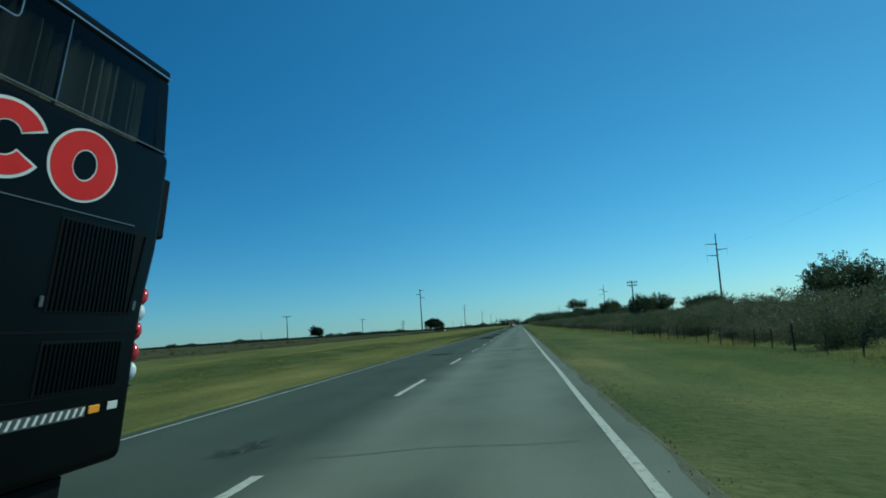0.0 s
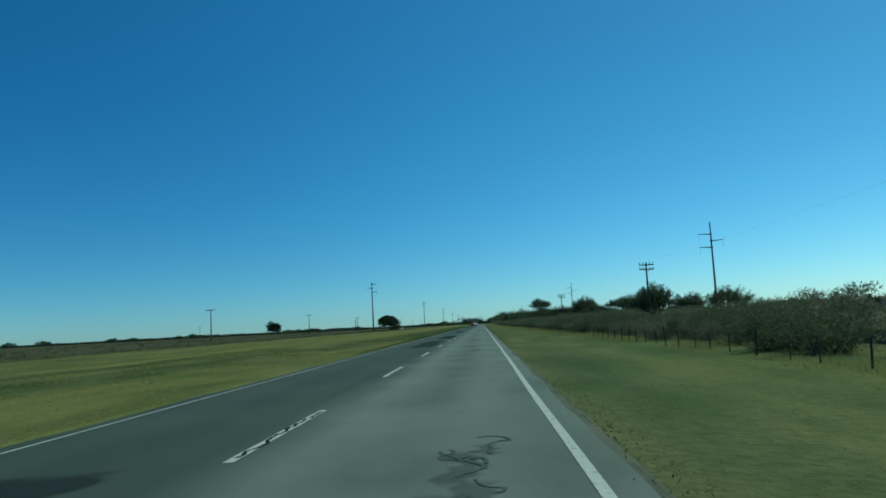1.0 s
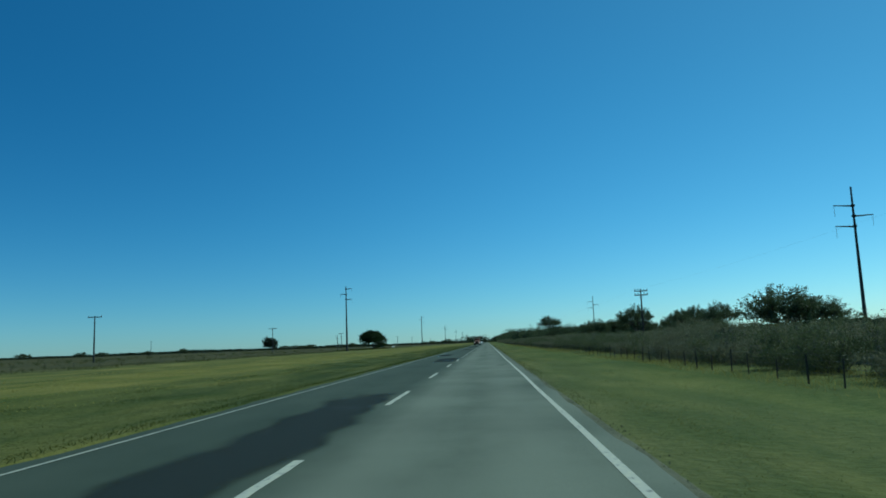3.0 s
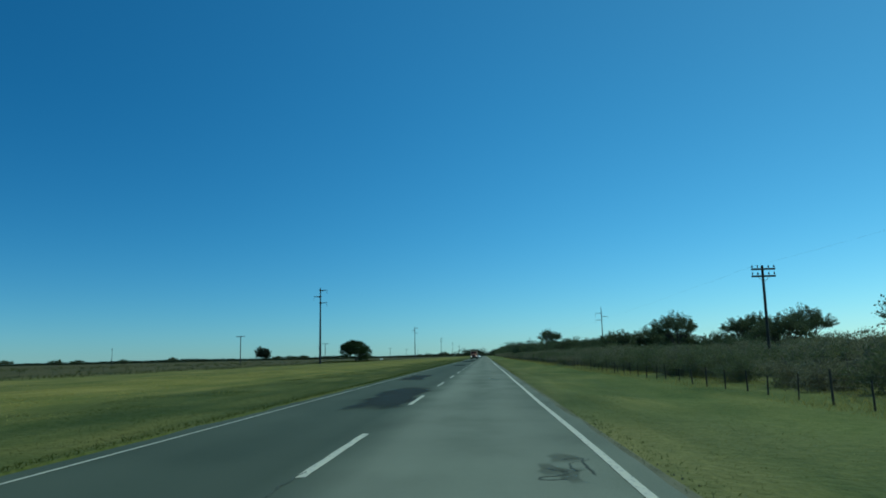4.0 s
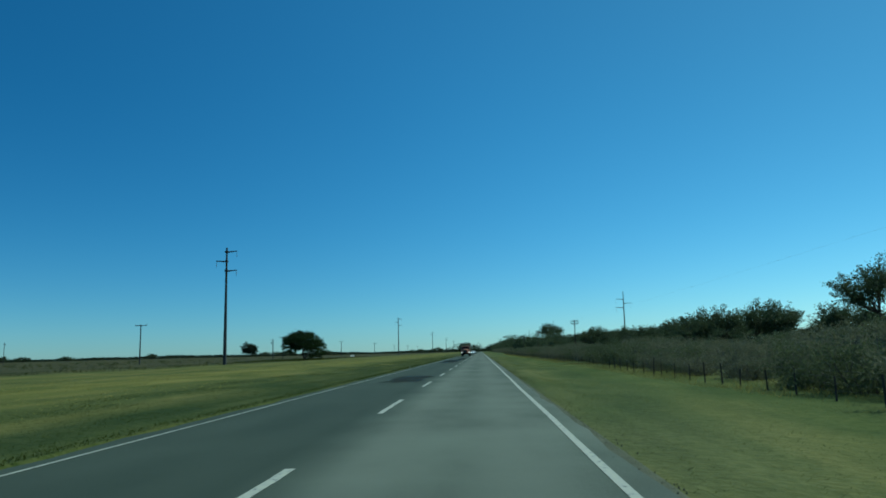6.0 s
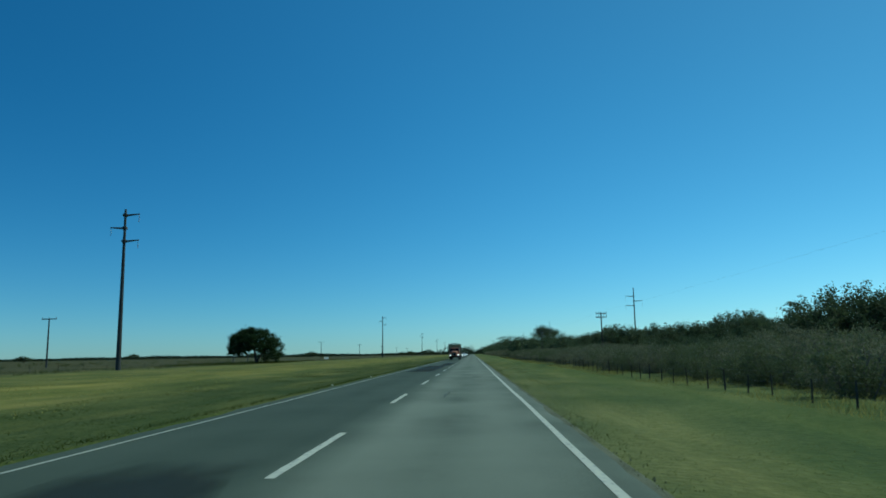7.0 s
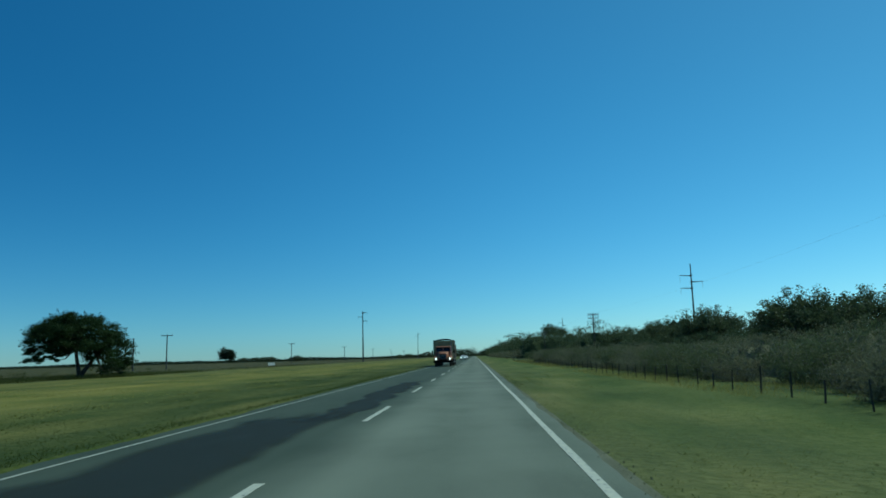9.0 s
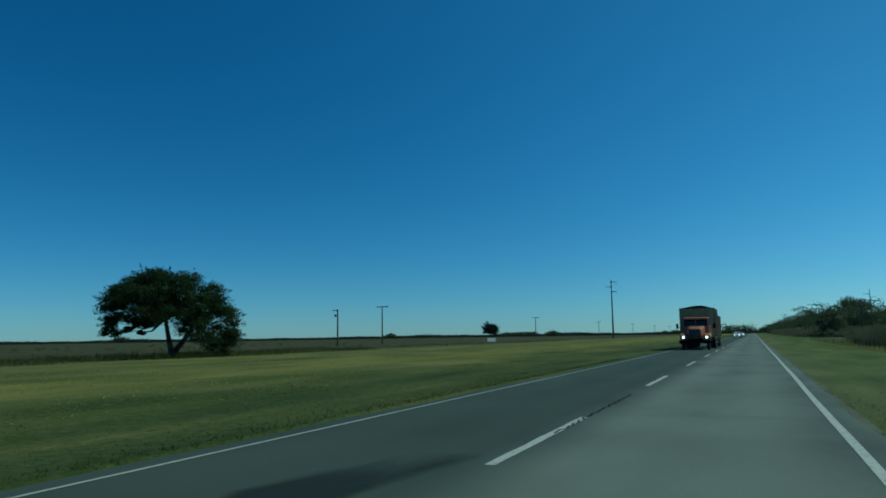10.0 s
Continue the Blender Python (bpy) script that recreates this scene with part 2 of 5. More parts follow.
WOOD = surface("weathered_wood", (0.08, 0.065, 0.05), (0.19, 0.16, 0.13), 20, 1.5, 0.9, bump=0.5)
WIRE = plain("steel_wire", (0.12, 0.12, 0.12), 0.6, 0.4)
PORCELAIN = plain("insulator_glaze", (0.12, 0.07, 0.05), 0.25)
STEEL = surface("galvanised_steel", (0.25, 0.26, 0.27), (0.4, 0.4, 0.4), 10, 1, 0.55, 0.6, bump=0.1)

# ---- building helpers ----
def mesh_of(name, verts, faces):
    me = bpy.data.meshes.new(name)
    me.from_pydata(np.asarray(verts).tolist(), [], [list(f) for f in faces] if not isinstance(faces, np.ndarray) else faces.tolist())
    me.update()
    return me


def put(name, me, material, parent=None, label=""):
    ob = new(name, me)
    if not me.materials:
        me.materials.append(material)
    ob.parent = parent
    if label:
        ob["label"] = label
    return ob


def part(name, bm, material, parent, label=""):
    me = bpy.data.meshes.new(name)
    bm.to_mesh(me)
    bm.free()
    return put(name, me, material, parent, label)


def smooth(ob, angle=40):
    ob.data.shade_smooth()
    ob.data.set_sharp_from_angle(angle=radians(angle))
    return ob


def root(name, label, category, group="", at=None):
    e = new(name)
    e.empty_display_size = 0.3
    if at is not None:
        e.matrix_world = at
    return tagged(e, label, category, group)


def box(x0, x1, y0, y1, z0, z1, bevel=0.0, bm=None, seg=1):
    own = bmesh.new()
    bmesh.ops.create_cube(own, size=1, matrix=Matrix.Translation(((x0 + x1) / 2, (y0 + y1) / 2, (z0 + z1) / 2)) @ Matrix.Diagonal((x1 - x0, y1 - y0, z1 - z0, 1)))
    if bevel:
        bmesh.ops.bevel(own, geom=own.edges[:], offset=bevel, segments=seg, affect="EDGES", profile=0.6)
    return joined(bm, own)


def joined(bm, own):
    if bm is None:
        return own
    tmp = bpy.data.meshes.new("tmp")
    own.to_mesh(tmp)
    own.free()
    bm.from_mesh(tmp)
    bpy.data.meshes.remove(tmp)
    return bm


def rod(a, b, r0, r1=None, sides=8, bm=None):
    a, b = Vector(a), Vector(b)
    own = bmesh.new()
    m = Matrix.Translation((a + b) / 2) @ (b - a).to_track_quat("Z", "Y").to_matrix().to_4x4()
    bmesh.ops.create_cone(own, cap_ends=True, segments=sides, radius1=r0, radius2=r0 if r1 is None else r1, depth=(b - a).length, matrix=m)
    return joined(bm, own)


def tubes(lines, sides=5):
    """Tapered tubes along point lists [(x, y, z, radius), ...]: verts and faces."""
    V, F = [], []
    for line in lines:
        pts = np.array(line, float)
        d = np.gradient(pts[:, :3], axis=0)
        d /= np.linalg.norm(d, axis=1)[:, None] + 1e-9
        side = np.cross(d, [0.31, 0.87, 0.38])
        side /= np.linalg.norm(side, axis=1)[:, None] + 1e-9
        up = np.cross(d, side)
        base = len(V)
        for p, s, u in zip(pts, side, up):
            for k in range(sides):
                a = 2 * math.pi * k / sides
                V.append(p[:3] + p[3] * (math.cos(a) * s + math.sin(a) * u))
        for i in range(len(pts) - 1):
            for k in range(sides):
                k2 = (k + 1) % sides
                F.append([base + i * sides + k, base + i * sides + k2, base + (i + 1) * sides + k2, base + (i + 1) * sides + k])
    return V, F


def leaves(rng, centres, size, flat=0.0, narrow=0.55, upward=0.0):
    """A four-cornered leaf at every centre, turned at random."""
    n = len(centres)
    a = rng.normal(size=(n, 3))
    a[:, 2] = a[:, 2] * (1 - flat) + upward
    a /= np.linalg.norm(a, axis=1)[:, None]
    b = np.cross(a, rng.normal(size=(n, 3)))
    b /= np.linalg.norm(b, axis=1)[:, None]
    s = (size * rng.uniform(0.6, 1.4, n))[:, None]
    V = np.stack([centres - a * s, centres - b * s * narrow, centres + a * s, centres + b * s * narrow], 1).reshape(-1, 3)
    return V, np.arange(4 * n).reshape(n, 4)


def ball(rng, n):
    """Points spread evenly in a ball of radius one."""
    v = rng.normal(size=(n, 3))
    return v / np.linalg.norm(v, axis=1)[:, None] * rng.uniform(0, 1, (n, 1)) ** 0.6


def knots(rng, centres, radii, flat):
    """Close little masses of twig and leaf at the heart of each clump: uneven eighty-sided lumps."""
    bm = bmesh.new()
    bmesh.ops.create_icosphere(bm, subdivisions=2, radius=1)
    v = np.array([p.co for p in bm.verts])
    f = np.array([[q.index for q in face.verts] for face in bm.faces])
    bm.free()
    V, F = [], []
    for i, (c, s) in enumerate(zip(centres, radii)):
        V.append(c + v * s * np.array([1, 1, flat]) * rng.uniform(0.6, 1.15, (len(v), 1)))
        F.append(f + i * len(v))
    return np.concatenate(V), np.concatenate(F)


def shrub_meshes(seed, height, spread, count, leaf):
    """Stems and foliage of one thorny shrub: many thin stems from the ground, uneven clumps of small leaves."""
    rng = np.random.default_rng(seed)
    lines, pts = [], []
    for i in range(16):
        a, r = rng.uniform(0, 2 * math.pi), spread * 0.5 * rng.uniform(0.2, 1.0)
        h = height * rng.uniform(0.55, 1.0) * (1 - 0.25 * (r / spread * 2) ** 2)
        b = np.array([math.cos(a) * r * 0.25, math.sin(a) * r * 0.25, -0.1])
        e = np.array([math.cos(a) * r, math.sin(a) * r, h])
        mid = (b + e) / 2 + rng.normal(size=3) * 0.15
        lines.append([(*b, 0.022), (*mid, 0.014), (*e, 0.005)])
        for k in range(4):
            c = b + (e - b) * rng.uniform(0.08, 1.0)
            t = c + np.array([*rng.normal(size=2) * 0.35, rng.uniform(-0.15, 0.08)])
            lines.append([(*c, 0.008), (*t, 0.004)])
            s = spread * rng.uniform(0.07, 0.13)
            pts.append(t + ball(rng, max(3, count // 64)) * s * np.array([1.7, 1.7, 1.0]))
    pts = np.concatenate(pts)
    pts[:, 2] = np.abs(pts[:, 2]) + 0.02
    V, F = tubes(lines, 4)
    stems = mesh_of("stems", V, F)
    V, F = leaves(rng, pts, leaf * 1.5, 0.0, 0.26, 1.1)
    return stems, mesh_of("foliage", V, F)


def sheet(x_lines, y_lines, height):
    X, Y = np.meshgrid(x_lines, y_lines)
    V = np.stack([X, Y, height(X, Y)], -1).reshape(-1, 3)
    w = len(x_lines)
    i = (np.arange(len(y_lines) - 1)[:, None] * w + np.arange(w - 1)).reshape(-1)
    return V, np.stack([i, i + 1, i + w + 1, i + w], -1)

# ---- ground and road ----
ROAD_L, ROAD_R = -3.78, 3.96


def ground_z(X, Y):
    """Flat land with a shallow swale each side of the road, under the pavement where the road runs."""
    d = np.abs(X - 0.01)
    z = np.where(d < 4.0, -0.10, np.interp(d, [4.0, 4.3, 7.5, 10.5, 14, 30], [-0.02, -0.03, -0.13, -0.05, 0.0, 0.0]))
    bumps = 0.035 * np.sin(X * 1.3 + 0.7 * np.sin(Y * 0.21)) * np.sin(Y * 0.6 + np.sin(X * 0.5)) + 0.03 * np.sin(X * 0.45 + Y * 0.17)
    return z + np.where(d > 5.0, bumps, 0.0)


xs = np.concatenate([[-4200, -2500, -1500, -900, -500, -300, -180, -110], np.arange(-70, -8, 2.0), np.arange(-8, -4.1, 0.6), [-4.02, -3.9, 0, 3.9, 4.04],
                     np.arange(4.4, 12, 0.6), np.arange(12, 40, 3.0), [60, 110, 180, 300, 500, 900, 1500, 2500, 4200]])
ys = np.concatenate([[-900, -400, -150], np.arange(-60, 420, 1.6), np.arange(420, 900, 12), [1000, 1200, 1500, 2000, 2800, 4600]])
ground = tagged(put("ground", mesh_of("ground", *sheet(xs, ys, ground_z)), GROUND), "flat grassy verge and open dry pasture running to the horizon", "ground", kind="structure")

# road: one long slab with a broken edge on both sides
rng = np.random.default_rng(3)
y_run = np.concatenate([np.arange(-80, 420, 0.8), np.arange(420, 1000, 6.0), [1200, 1600, 2200, 3200]])
ragged = 0.07 * np.sin(y_run * 0.9) * np.sin(y_run * 0.23) + rng.normal(0, 0.03, len(y_run))
cols = np.linspace(0, 1, 13)
V, F = [], []
for y, e in zip(y_run, ragged):
    for c in cols:
        x = (ROAD_L - e) + c * (ROAD_R - ROAD_L + 1.6 * e)
        V.append((x, y, 0.0 - 0.012 * (abs(c - 0.5) * 2) ** 2))
    V.append((V[-1][0], y, -0.12))
    V.append((V[-14][0], y, -0.12))
n = 15
for i in range(len(y_run) - 1):
    for k in range(12):
        F.append((i * n + k, i * n + k + 1, (i + 1) * n + k + 1, (i + 1) * n + k))
    F.append((i * n + 12, i * n + 13, (i + 1) * n + 13, (i + 1) * n + 12))
    F.append((i * n + 14, i * n, (i + 1) * n, (i + 1) * n + 14))
road = tagged(put("road", mesh_of("road", V, F), ASPHALT), "straight two-lane road of worn grey asphalt", "road", kind="structure")


def strip(points, half, z, jitter=0.0, seed=0):
    """A flat strip 2*half wide along points, as a bmesh with a little thickness."""
    r = random.Random(seed)
    bm = bmesh.new()
    rows = []
    for i, p in enumerate(points):
        a, b = points[max(0, i - 1)], points[min(len(points) - 1, i + 1)]
        d = Vector((b[0] - a[0], b[1] - a[1])).normalized()
        w0, w1 = half * (1 + r.uniform(-jitter, jitter)), half * (1 + r.uniform(-jitter, jitter))
        rows.append((bm.verts.new((p[0] - d.y * w0, p[1] + d.x * w0, z)), bm.verts.new((p[0] + d.y * w1, p[1] - d.x * w1, z))))
    for (a, b), (c, d) in zip(rows, rows[1:]):
        bm.faces.new((a, b, d, c))
    return bm


def crown_z(x):
    return -0.012 * (abs(x) / 4.0) ** 2


# edge lines
for x, half, coat in ((3.61, 0.056, PAINT), (-3.39, 0.033, OLD_PAINT)):
    pts = [(x + 0.012 * math.sin(y * 0.11) + 0.008 * math.sin(y * 0.37), y) for y in [*np.arange(-60, 420, 1.5), *np.arange(420, 1100, 15), 1600, 2200, 3000]]
    edge = part("edge_line", strip(pts, half, crown_z(x) + 0.005, 0.06, int(x * 10)), coat, road, "worn white painted edge line")

# centre dashes: 4.55 m long every 12 m
dash_mesh = []
for v in range(4):
    pts = [(0.004 * math.sin(k * 1.3 + v), k * 0.35) for k in range(14)]
    bm = strip(pts, 0.062, 0, 0.08, 40 + v)
    me = bpy.data.meshes.new("dash")
    bm.to_mesh(me)
    bm.free()
    me.materials.append(PAINT)
    dash_mesh.append(me)
for k in range(-4, 80):
    d = new("dash", dash_mesh[k % 4])
    back, long = {0: (-0.2, 0.94), 15: (-1.3, 1.28)}.get(k, (0.0, 1.0))
    d.location, d.scale, d.parent = (0, 2.95 + 12 * k + back, 0.005), (1, long, 1), road

# tar-filled cracks: wandering lines poured over the worn pavement
def crack(x, y, length, heading, width, seed, wander=0.5, room=9.0, filler=TAR):
    r = random.Random(seed)
    pts, a, x_mid = [(x, y)], heading, x
    bend = 0.0
    for i in range(max(5, int(length / 0.05))):
        bend = 0.8 * bend + r.uniform(-wander, wander) * 0.5
        a = heading + 0.93 * (a - heading) + bend
        if abs(x + 0.05 * math.sin(a) - x_mid) > room:
            bend, a = -bend, a - 0.5 * math.copysign(1, math.sin(a) * math.cos(a)) if abs(math.cos(a)) > 0.2 else a + 0.4
        x, y = x + 0.05 * math.sin(a), y + 0.05 * math.cos(a)
        x = max(x_mid - room - 0.02, min(x_mid + room + 0.02, x))
        x = max(-3.3, min(3.45, x))
        pts.append((x, y))
    return part("tar_seal", strip(pts, width * 0.55, 0.0065 + crown_z(x_mid), 0.5, seed), filler, road)


# the knots of tar, each a stain with a strand or two running out of it
KNOTS = []
for i, (x, y, strands, length, width) in enumerate([
        (2.45, 37.3, 5, 1.2, 0.04), (2.55, 38.9, 4, 0.9, 0.035), (-0.85, 8.9, 5, 0.9, 0.03), (2.7, 166.4, 5, 1.1, 0.035), (2.5, 168.0, 3, 0.8, 0.03),
        (2.75, 183.2, 8, 1.2, 0.04), (2.4, 184.8, 4, 0.8, 0.03), (2.48, 263.8, 5, 1.0, 0.04), (2.45, 266.0, 3, 0.8, 0.035), (2.98, 135.6, 3, 1.4, 0.025), (2.35, 67.5, 2, 1.8, 0.02)]):
    KNOTS.append((x, y, length))
    for s in range(min(strands, 4)):
        crack(x + 0.2 * math.sin(s * 2.4 + i), y + 0.5 * math.cos(s * 1.9), length * (1.2 - 0.2 * s), 3.14 * (s % 2) + 0.9 * math.sin(s + i), width * (1.0 - 0.12 * s), 100 * i + s, 0.6, 0.24)
# cracks along the middle of the road, and a few across it
for i, (x, y, length, heading, width) in enumerate([
        (0.0, 39.2, 4.2, 0.0, 0.045), (0.06, 52.0, 4.0, 0.0, 0.015), (0.08, 92.0, 6.0, 0.0, 0.02), (-0.05, 131.0, 4.5, 0.0, 0.02), (0.0, 157.0, 8.0, 0.02, 0.018), (0.02, 279.5, 9.0, 0.0, 0.022),
        (0.03, 329.5, 7.0, 0.0, 0.03), (0.3, 7.9, 3.0, 1.57, 0.02), (-3.2, 243.0, 3.0, 1.57, 0.015), (0.2, 285.0, 3.0, 1.57, 0.015), (0.2, 332.0, 3.0, 1.57, 0.015), (-1.0, 336.0, 14.0, 0.0, 0.015), (1.36, 245.4, 1.7, 0.06, 0.035), (1.42, 246.7, 1.6, 0.04, 0.045)]):
    crack(x, y, length, heading, width, 900 + i, 0.3 if heading < 1 else 0.07, 0.035 if heading < 1 else 9.0, GASH if i in (0, 1, 6) else TAR)


# darker resurfaced stretches in the far lane
def resurfaced(x0, x1, y0, y1, seed, label="darker patch of newer asphalt", material=NEW_ASPHALT):
    r = random.Random(seed)
    bm = bmesh.new()
    ring, n_side = [], max(6, int((y1 - y0) / 1.2))
    loose = min(0.2, 0.35 * (x1 - x0))
    left = [(x0 + r.uniform(-loose, loose), y0 + (y1 - y0) * k / n_side) for k in range(n_side + 1)]
    right = [(x1 + r.uniform(-loose, loose), y0 + (y1 - y0) * k / n_side + 0.06 * (y1 - y0) / n_side * r.uniform(-1, 1)) for k in range(n_side + 1)]
    fade = bm.verts.layers.float.new("fade")
    rows = []
    for i, (a, b) in enumerate(zip(left, right)):
        row = []
        for q in (0, 0.2, 0.4, 0.6, 0.8, 1):
            x = a[0] + (b[0] - a[0]) * q
            v = bm.verts.new((x, a[1] + (b[1] - a[1]) * q, 0.003 + 0.0004 * (seed % 4) + crown_z(x)))
            v[fade] = min(1, 5 * min(q, 1 - q)) * min(1, 0.5 * min(i, n_side - i))
            row.append(v)
        rows.append(row)
    for u, v in zip(rows, rows[1:]):
        for k in range(5):
            bm.faces.new((u[k], u[k + 1], v[k + 1], v[k]))
    return part("road_patch", bm, material, road, label)


for i, (x0, x1, y0, y1) in enumerate([
        (-2.3, -1.0, 37.2, 38.8), (-2.0, -0.3, 75.0, 93.5), (-1.8, -0.05, 98.5, 115.0), (-1.8, -0.05, 145.0, 158.5), (-3.1, -1.5, 167.0, 179.0), (-2.4, -0.3, 223.0, 232.5),
        (-3.0, -0.6, 277.0, 306.0), (-1.55, -0.35, 303.0, 327.5)]):
    resurfaced(x0, x1, y0, y1, 60 + i)

for i, (x, y, length) in enumerate(KNOTS):
    for k in range(3):
        a, b = x + 0.16 * math.sin(2.1 * k + i), y + 0.5 * length * math.cos(1.7 * k + i)
        resurfaced(a - 0.17, a + 0.17, b - 0.42 * length, b + 0.42 * length, 300 + 3 * i + k, "dark stain of poured tar", STAIN)

# gravel shoulder on the near side
sh_y = np.arange(-20, 420, 0.4)
V, F = [], []
for i, y in enumerate(sh_y):
    out = 4.3 + 0.05 * math.sin(y * 0.35) + 0.03 * math.sin(y * 1.7) + rng.normal(0, 0.02)
    for x, z in ((3.9, -0.014), (4.06, -0.016), (out, -0.075)):
        V.append((x, y, z))
for i in range(len(sh_y) - 1):
    F += [(i * 3, i * 3 + 1, i * 3 + 4, i * 3 + 3), (i * 3 + 1, i * 3 + 2, i * 3 + 5, i * 3 + 4)]
shoulder = tagged(put("shoulder", mesh_of("shoulder", V, F), GRAVEL), "narrow shoulder of grey-green gravel beside the asphalt", "road shoulder", kind="structure")

# loose pebbles on the shoulder
m = 1600
c = np.stack([rng.normal(4.07, 0.09, m), rng.uniform(0, 330, m), np.full(m, -0.008)], -1)
V = np.repeat(c, 5, 0).reshape(m, 5, 3)
s = rng.uniform(0.006, 0.02, m)[:, None]
for k in range(4):
    V[:, k, 0] += s[:, 0] * math.cos(k * 1.57 + 0.3)
    V[:, k, 1] += s[:, 0] * math.sin(k * 1.57 + 0.3)
    V[:, k, 2] -= 0.02
V[:, 4, 2] += s[:, 0] * 0.7
q = np.arange(m)[:, None] * 5
F = np.concatenate([q + np.array([[k, (k + 1) % 4, 4]]) for k in range(4)])
tagged(put("pebbles", mesh_of("pebbles", V.reshape(-1, 3), F), GRAVEL), "loose pale pebbles scattered along the shoulder", "pebbles", kind="stuff")


# crumpled scraps of white litter at the verge
def scrap(x, y, size, seed):
    g = random.Random(seed)
    bm = bmesh.new()
    bmesh.ops.create_icosphere(bm, subdivisions=2, radius=size)
    for v in bm.verts:
        v.co *= g.uniform(0.6, 1.15)
        v.co.z *= 0.55
    o = part("litter", bm, LITTER, None)
    o.location = (x, y, float(ground_z(np.array(x), np.array(y))) + size * 0.4)
    return tagged(o, "crumpled scrap of white litter lying in the grass", "litter", "litter on the verge")


LITTER = plain("white_litter", (0.7, 0.7, 0.66), 0.6)
for i, (x, y, size) in enumerate([(-4.1, 255.6, 0.055), (-4.1, 268.0, 0.045), (-6.0, 94.4, 0.04)]):
    scrap(x, y, size, 70 + i)


# ---- grass ----
def grass(name, x0, x1, y0, y1, count, low, high, wide, material, label, lean=0.5, patchy=0.0, seed=1):
    r = np.random.default_rng(seed)
    x, y = r.uniform(x0, x1, count), r.uniform(y0, y1, count)
    if patchy:
        f = np.sin(x * 0.9 + 2 * np.sin(y * 0.13)) + np.sin(y * 0.45 + 1.5 * np.sin(x * 0.31)) + r.normal(0, 0.6, count)
        keep = f > patchy - 1
        x, y = x[keep], y[keep]
    k = len(x)
    z = ground_z(x, y) - 0.01
    h, a = r.uniform(low, high, k) * r.uniform(0.6, 1.0, k), r.uniform(0, 2 * math.pi, k)
    b = np.stack([x, y, z], -1)
    side = np.stack([np.cos(a), np.sin(a), 0 * a], -1) * (wide * r.uniform(0.6, 1.4, k))[:, None]
    tip = b + np.stack([r.normal(0, lean, k) * h, r.normal(0, lean, k) * h, h], -1)
    V = np.stack([b - side, b + side, tip], 1).reshape(-1, 3)
    return tagged(put(name, mesh_of(name, V, np.arange(3 * k).reshape(k, 3)), material), label, "grass", kind="stuff")


grass("verge_grass", 4.02, 11.0, -4, 345, 300000, 0.015, 0.045, 0.008, GRASS, "short green and straw-coloured grass on the mown verge", 2.0, seed=11)
grass("edge_grass", 4.0, 4.5, -4, 345, 16000, 0.02, 0.07, 0.008, GRASS_DEEP, "dark ragged tufts along the edge of the asphalt", 0.9, 1.1, seed=17)
grass("edge_grass", -4.4, -3.76, 70, 360, 26000, 0.03, 0.11, 0.009, GRASS_DEEP, "dark ragged grass overhanging the far edge of the asphalt", 0.8, seed=19)
grass("fence_grass", 9.8, 13.5, -4, 430, 90000, 0.08, 0.3, 0.008, STRAW, "tall dry grass standing along the wire fence", 0.6, 0.6, seed=12)
grass("verge_grass", -8.5, -3.85, 0, 105, 40000, 0.02, 0.05, 0.010, STRAW, "short dry tan grass on the mown verge beyond the far lane", 2.0, 0.2, seed=20)
grass("verge_grass", -17.0, -8.0, 0, 90, 34000, 0.025, 0.06, 0.012, GRASS_DEEP, "green band of grass behind the dry verge", 2.0, seed=21)
grass("verge_grass", -11.0, -3.85, 95, 360, 170000, 0.02, 0.05, 0.009, GRASS_DEEP, "short green grass on the verge beyond the far lane", 2.0, seed=13)
grass("dry_grass", -28.0, -9.0, 10, 440, 80000, 0.03, 0.08, 0.02, STRAW, "drifts of dry straw-yellow grass", 2.0, 0.5, seed=14)
grass("rank_grass", -6.0, -3.85, 100, 360, 9000, 0.03, 0.08, 0.008, GRASS_DEEP, "rough taller grass along the far edge of the asphalt", 1.2, 0.8, seed=16)
grass("meadow_grass", -50.0, -38.0, 20, 500, 16000, 0.12, 0.4, 0.03, RANK, "rank brownish grass along the field fence", 0.4, 1.0, seed=15)
grass("meadow_grass", -53.0, -37.5, 340, 400, 15000, 0.2, 0.6, 0.02, RANK, "rank dark grass round the foot of the thorn tree", 0.5, 1.0, seed=18)
grass("meadow_grass", -46.0, -36.0, 357, 374, 7000, 0.2, 0.7, 0.02, RANK, "tall weeds crowding the trunk of the thorn tree", 0.5, 0.5, seed=22)

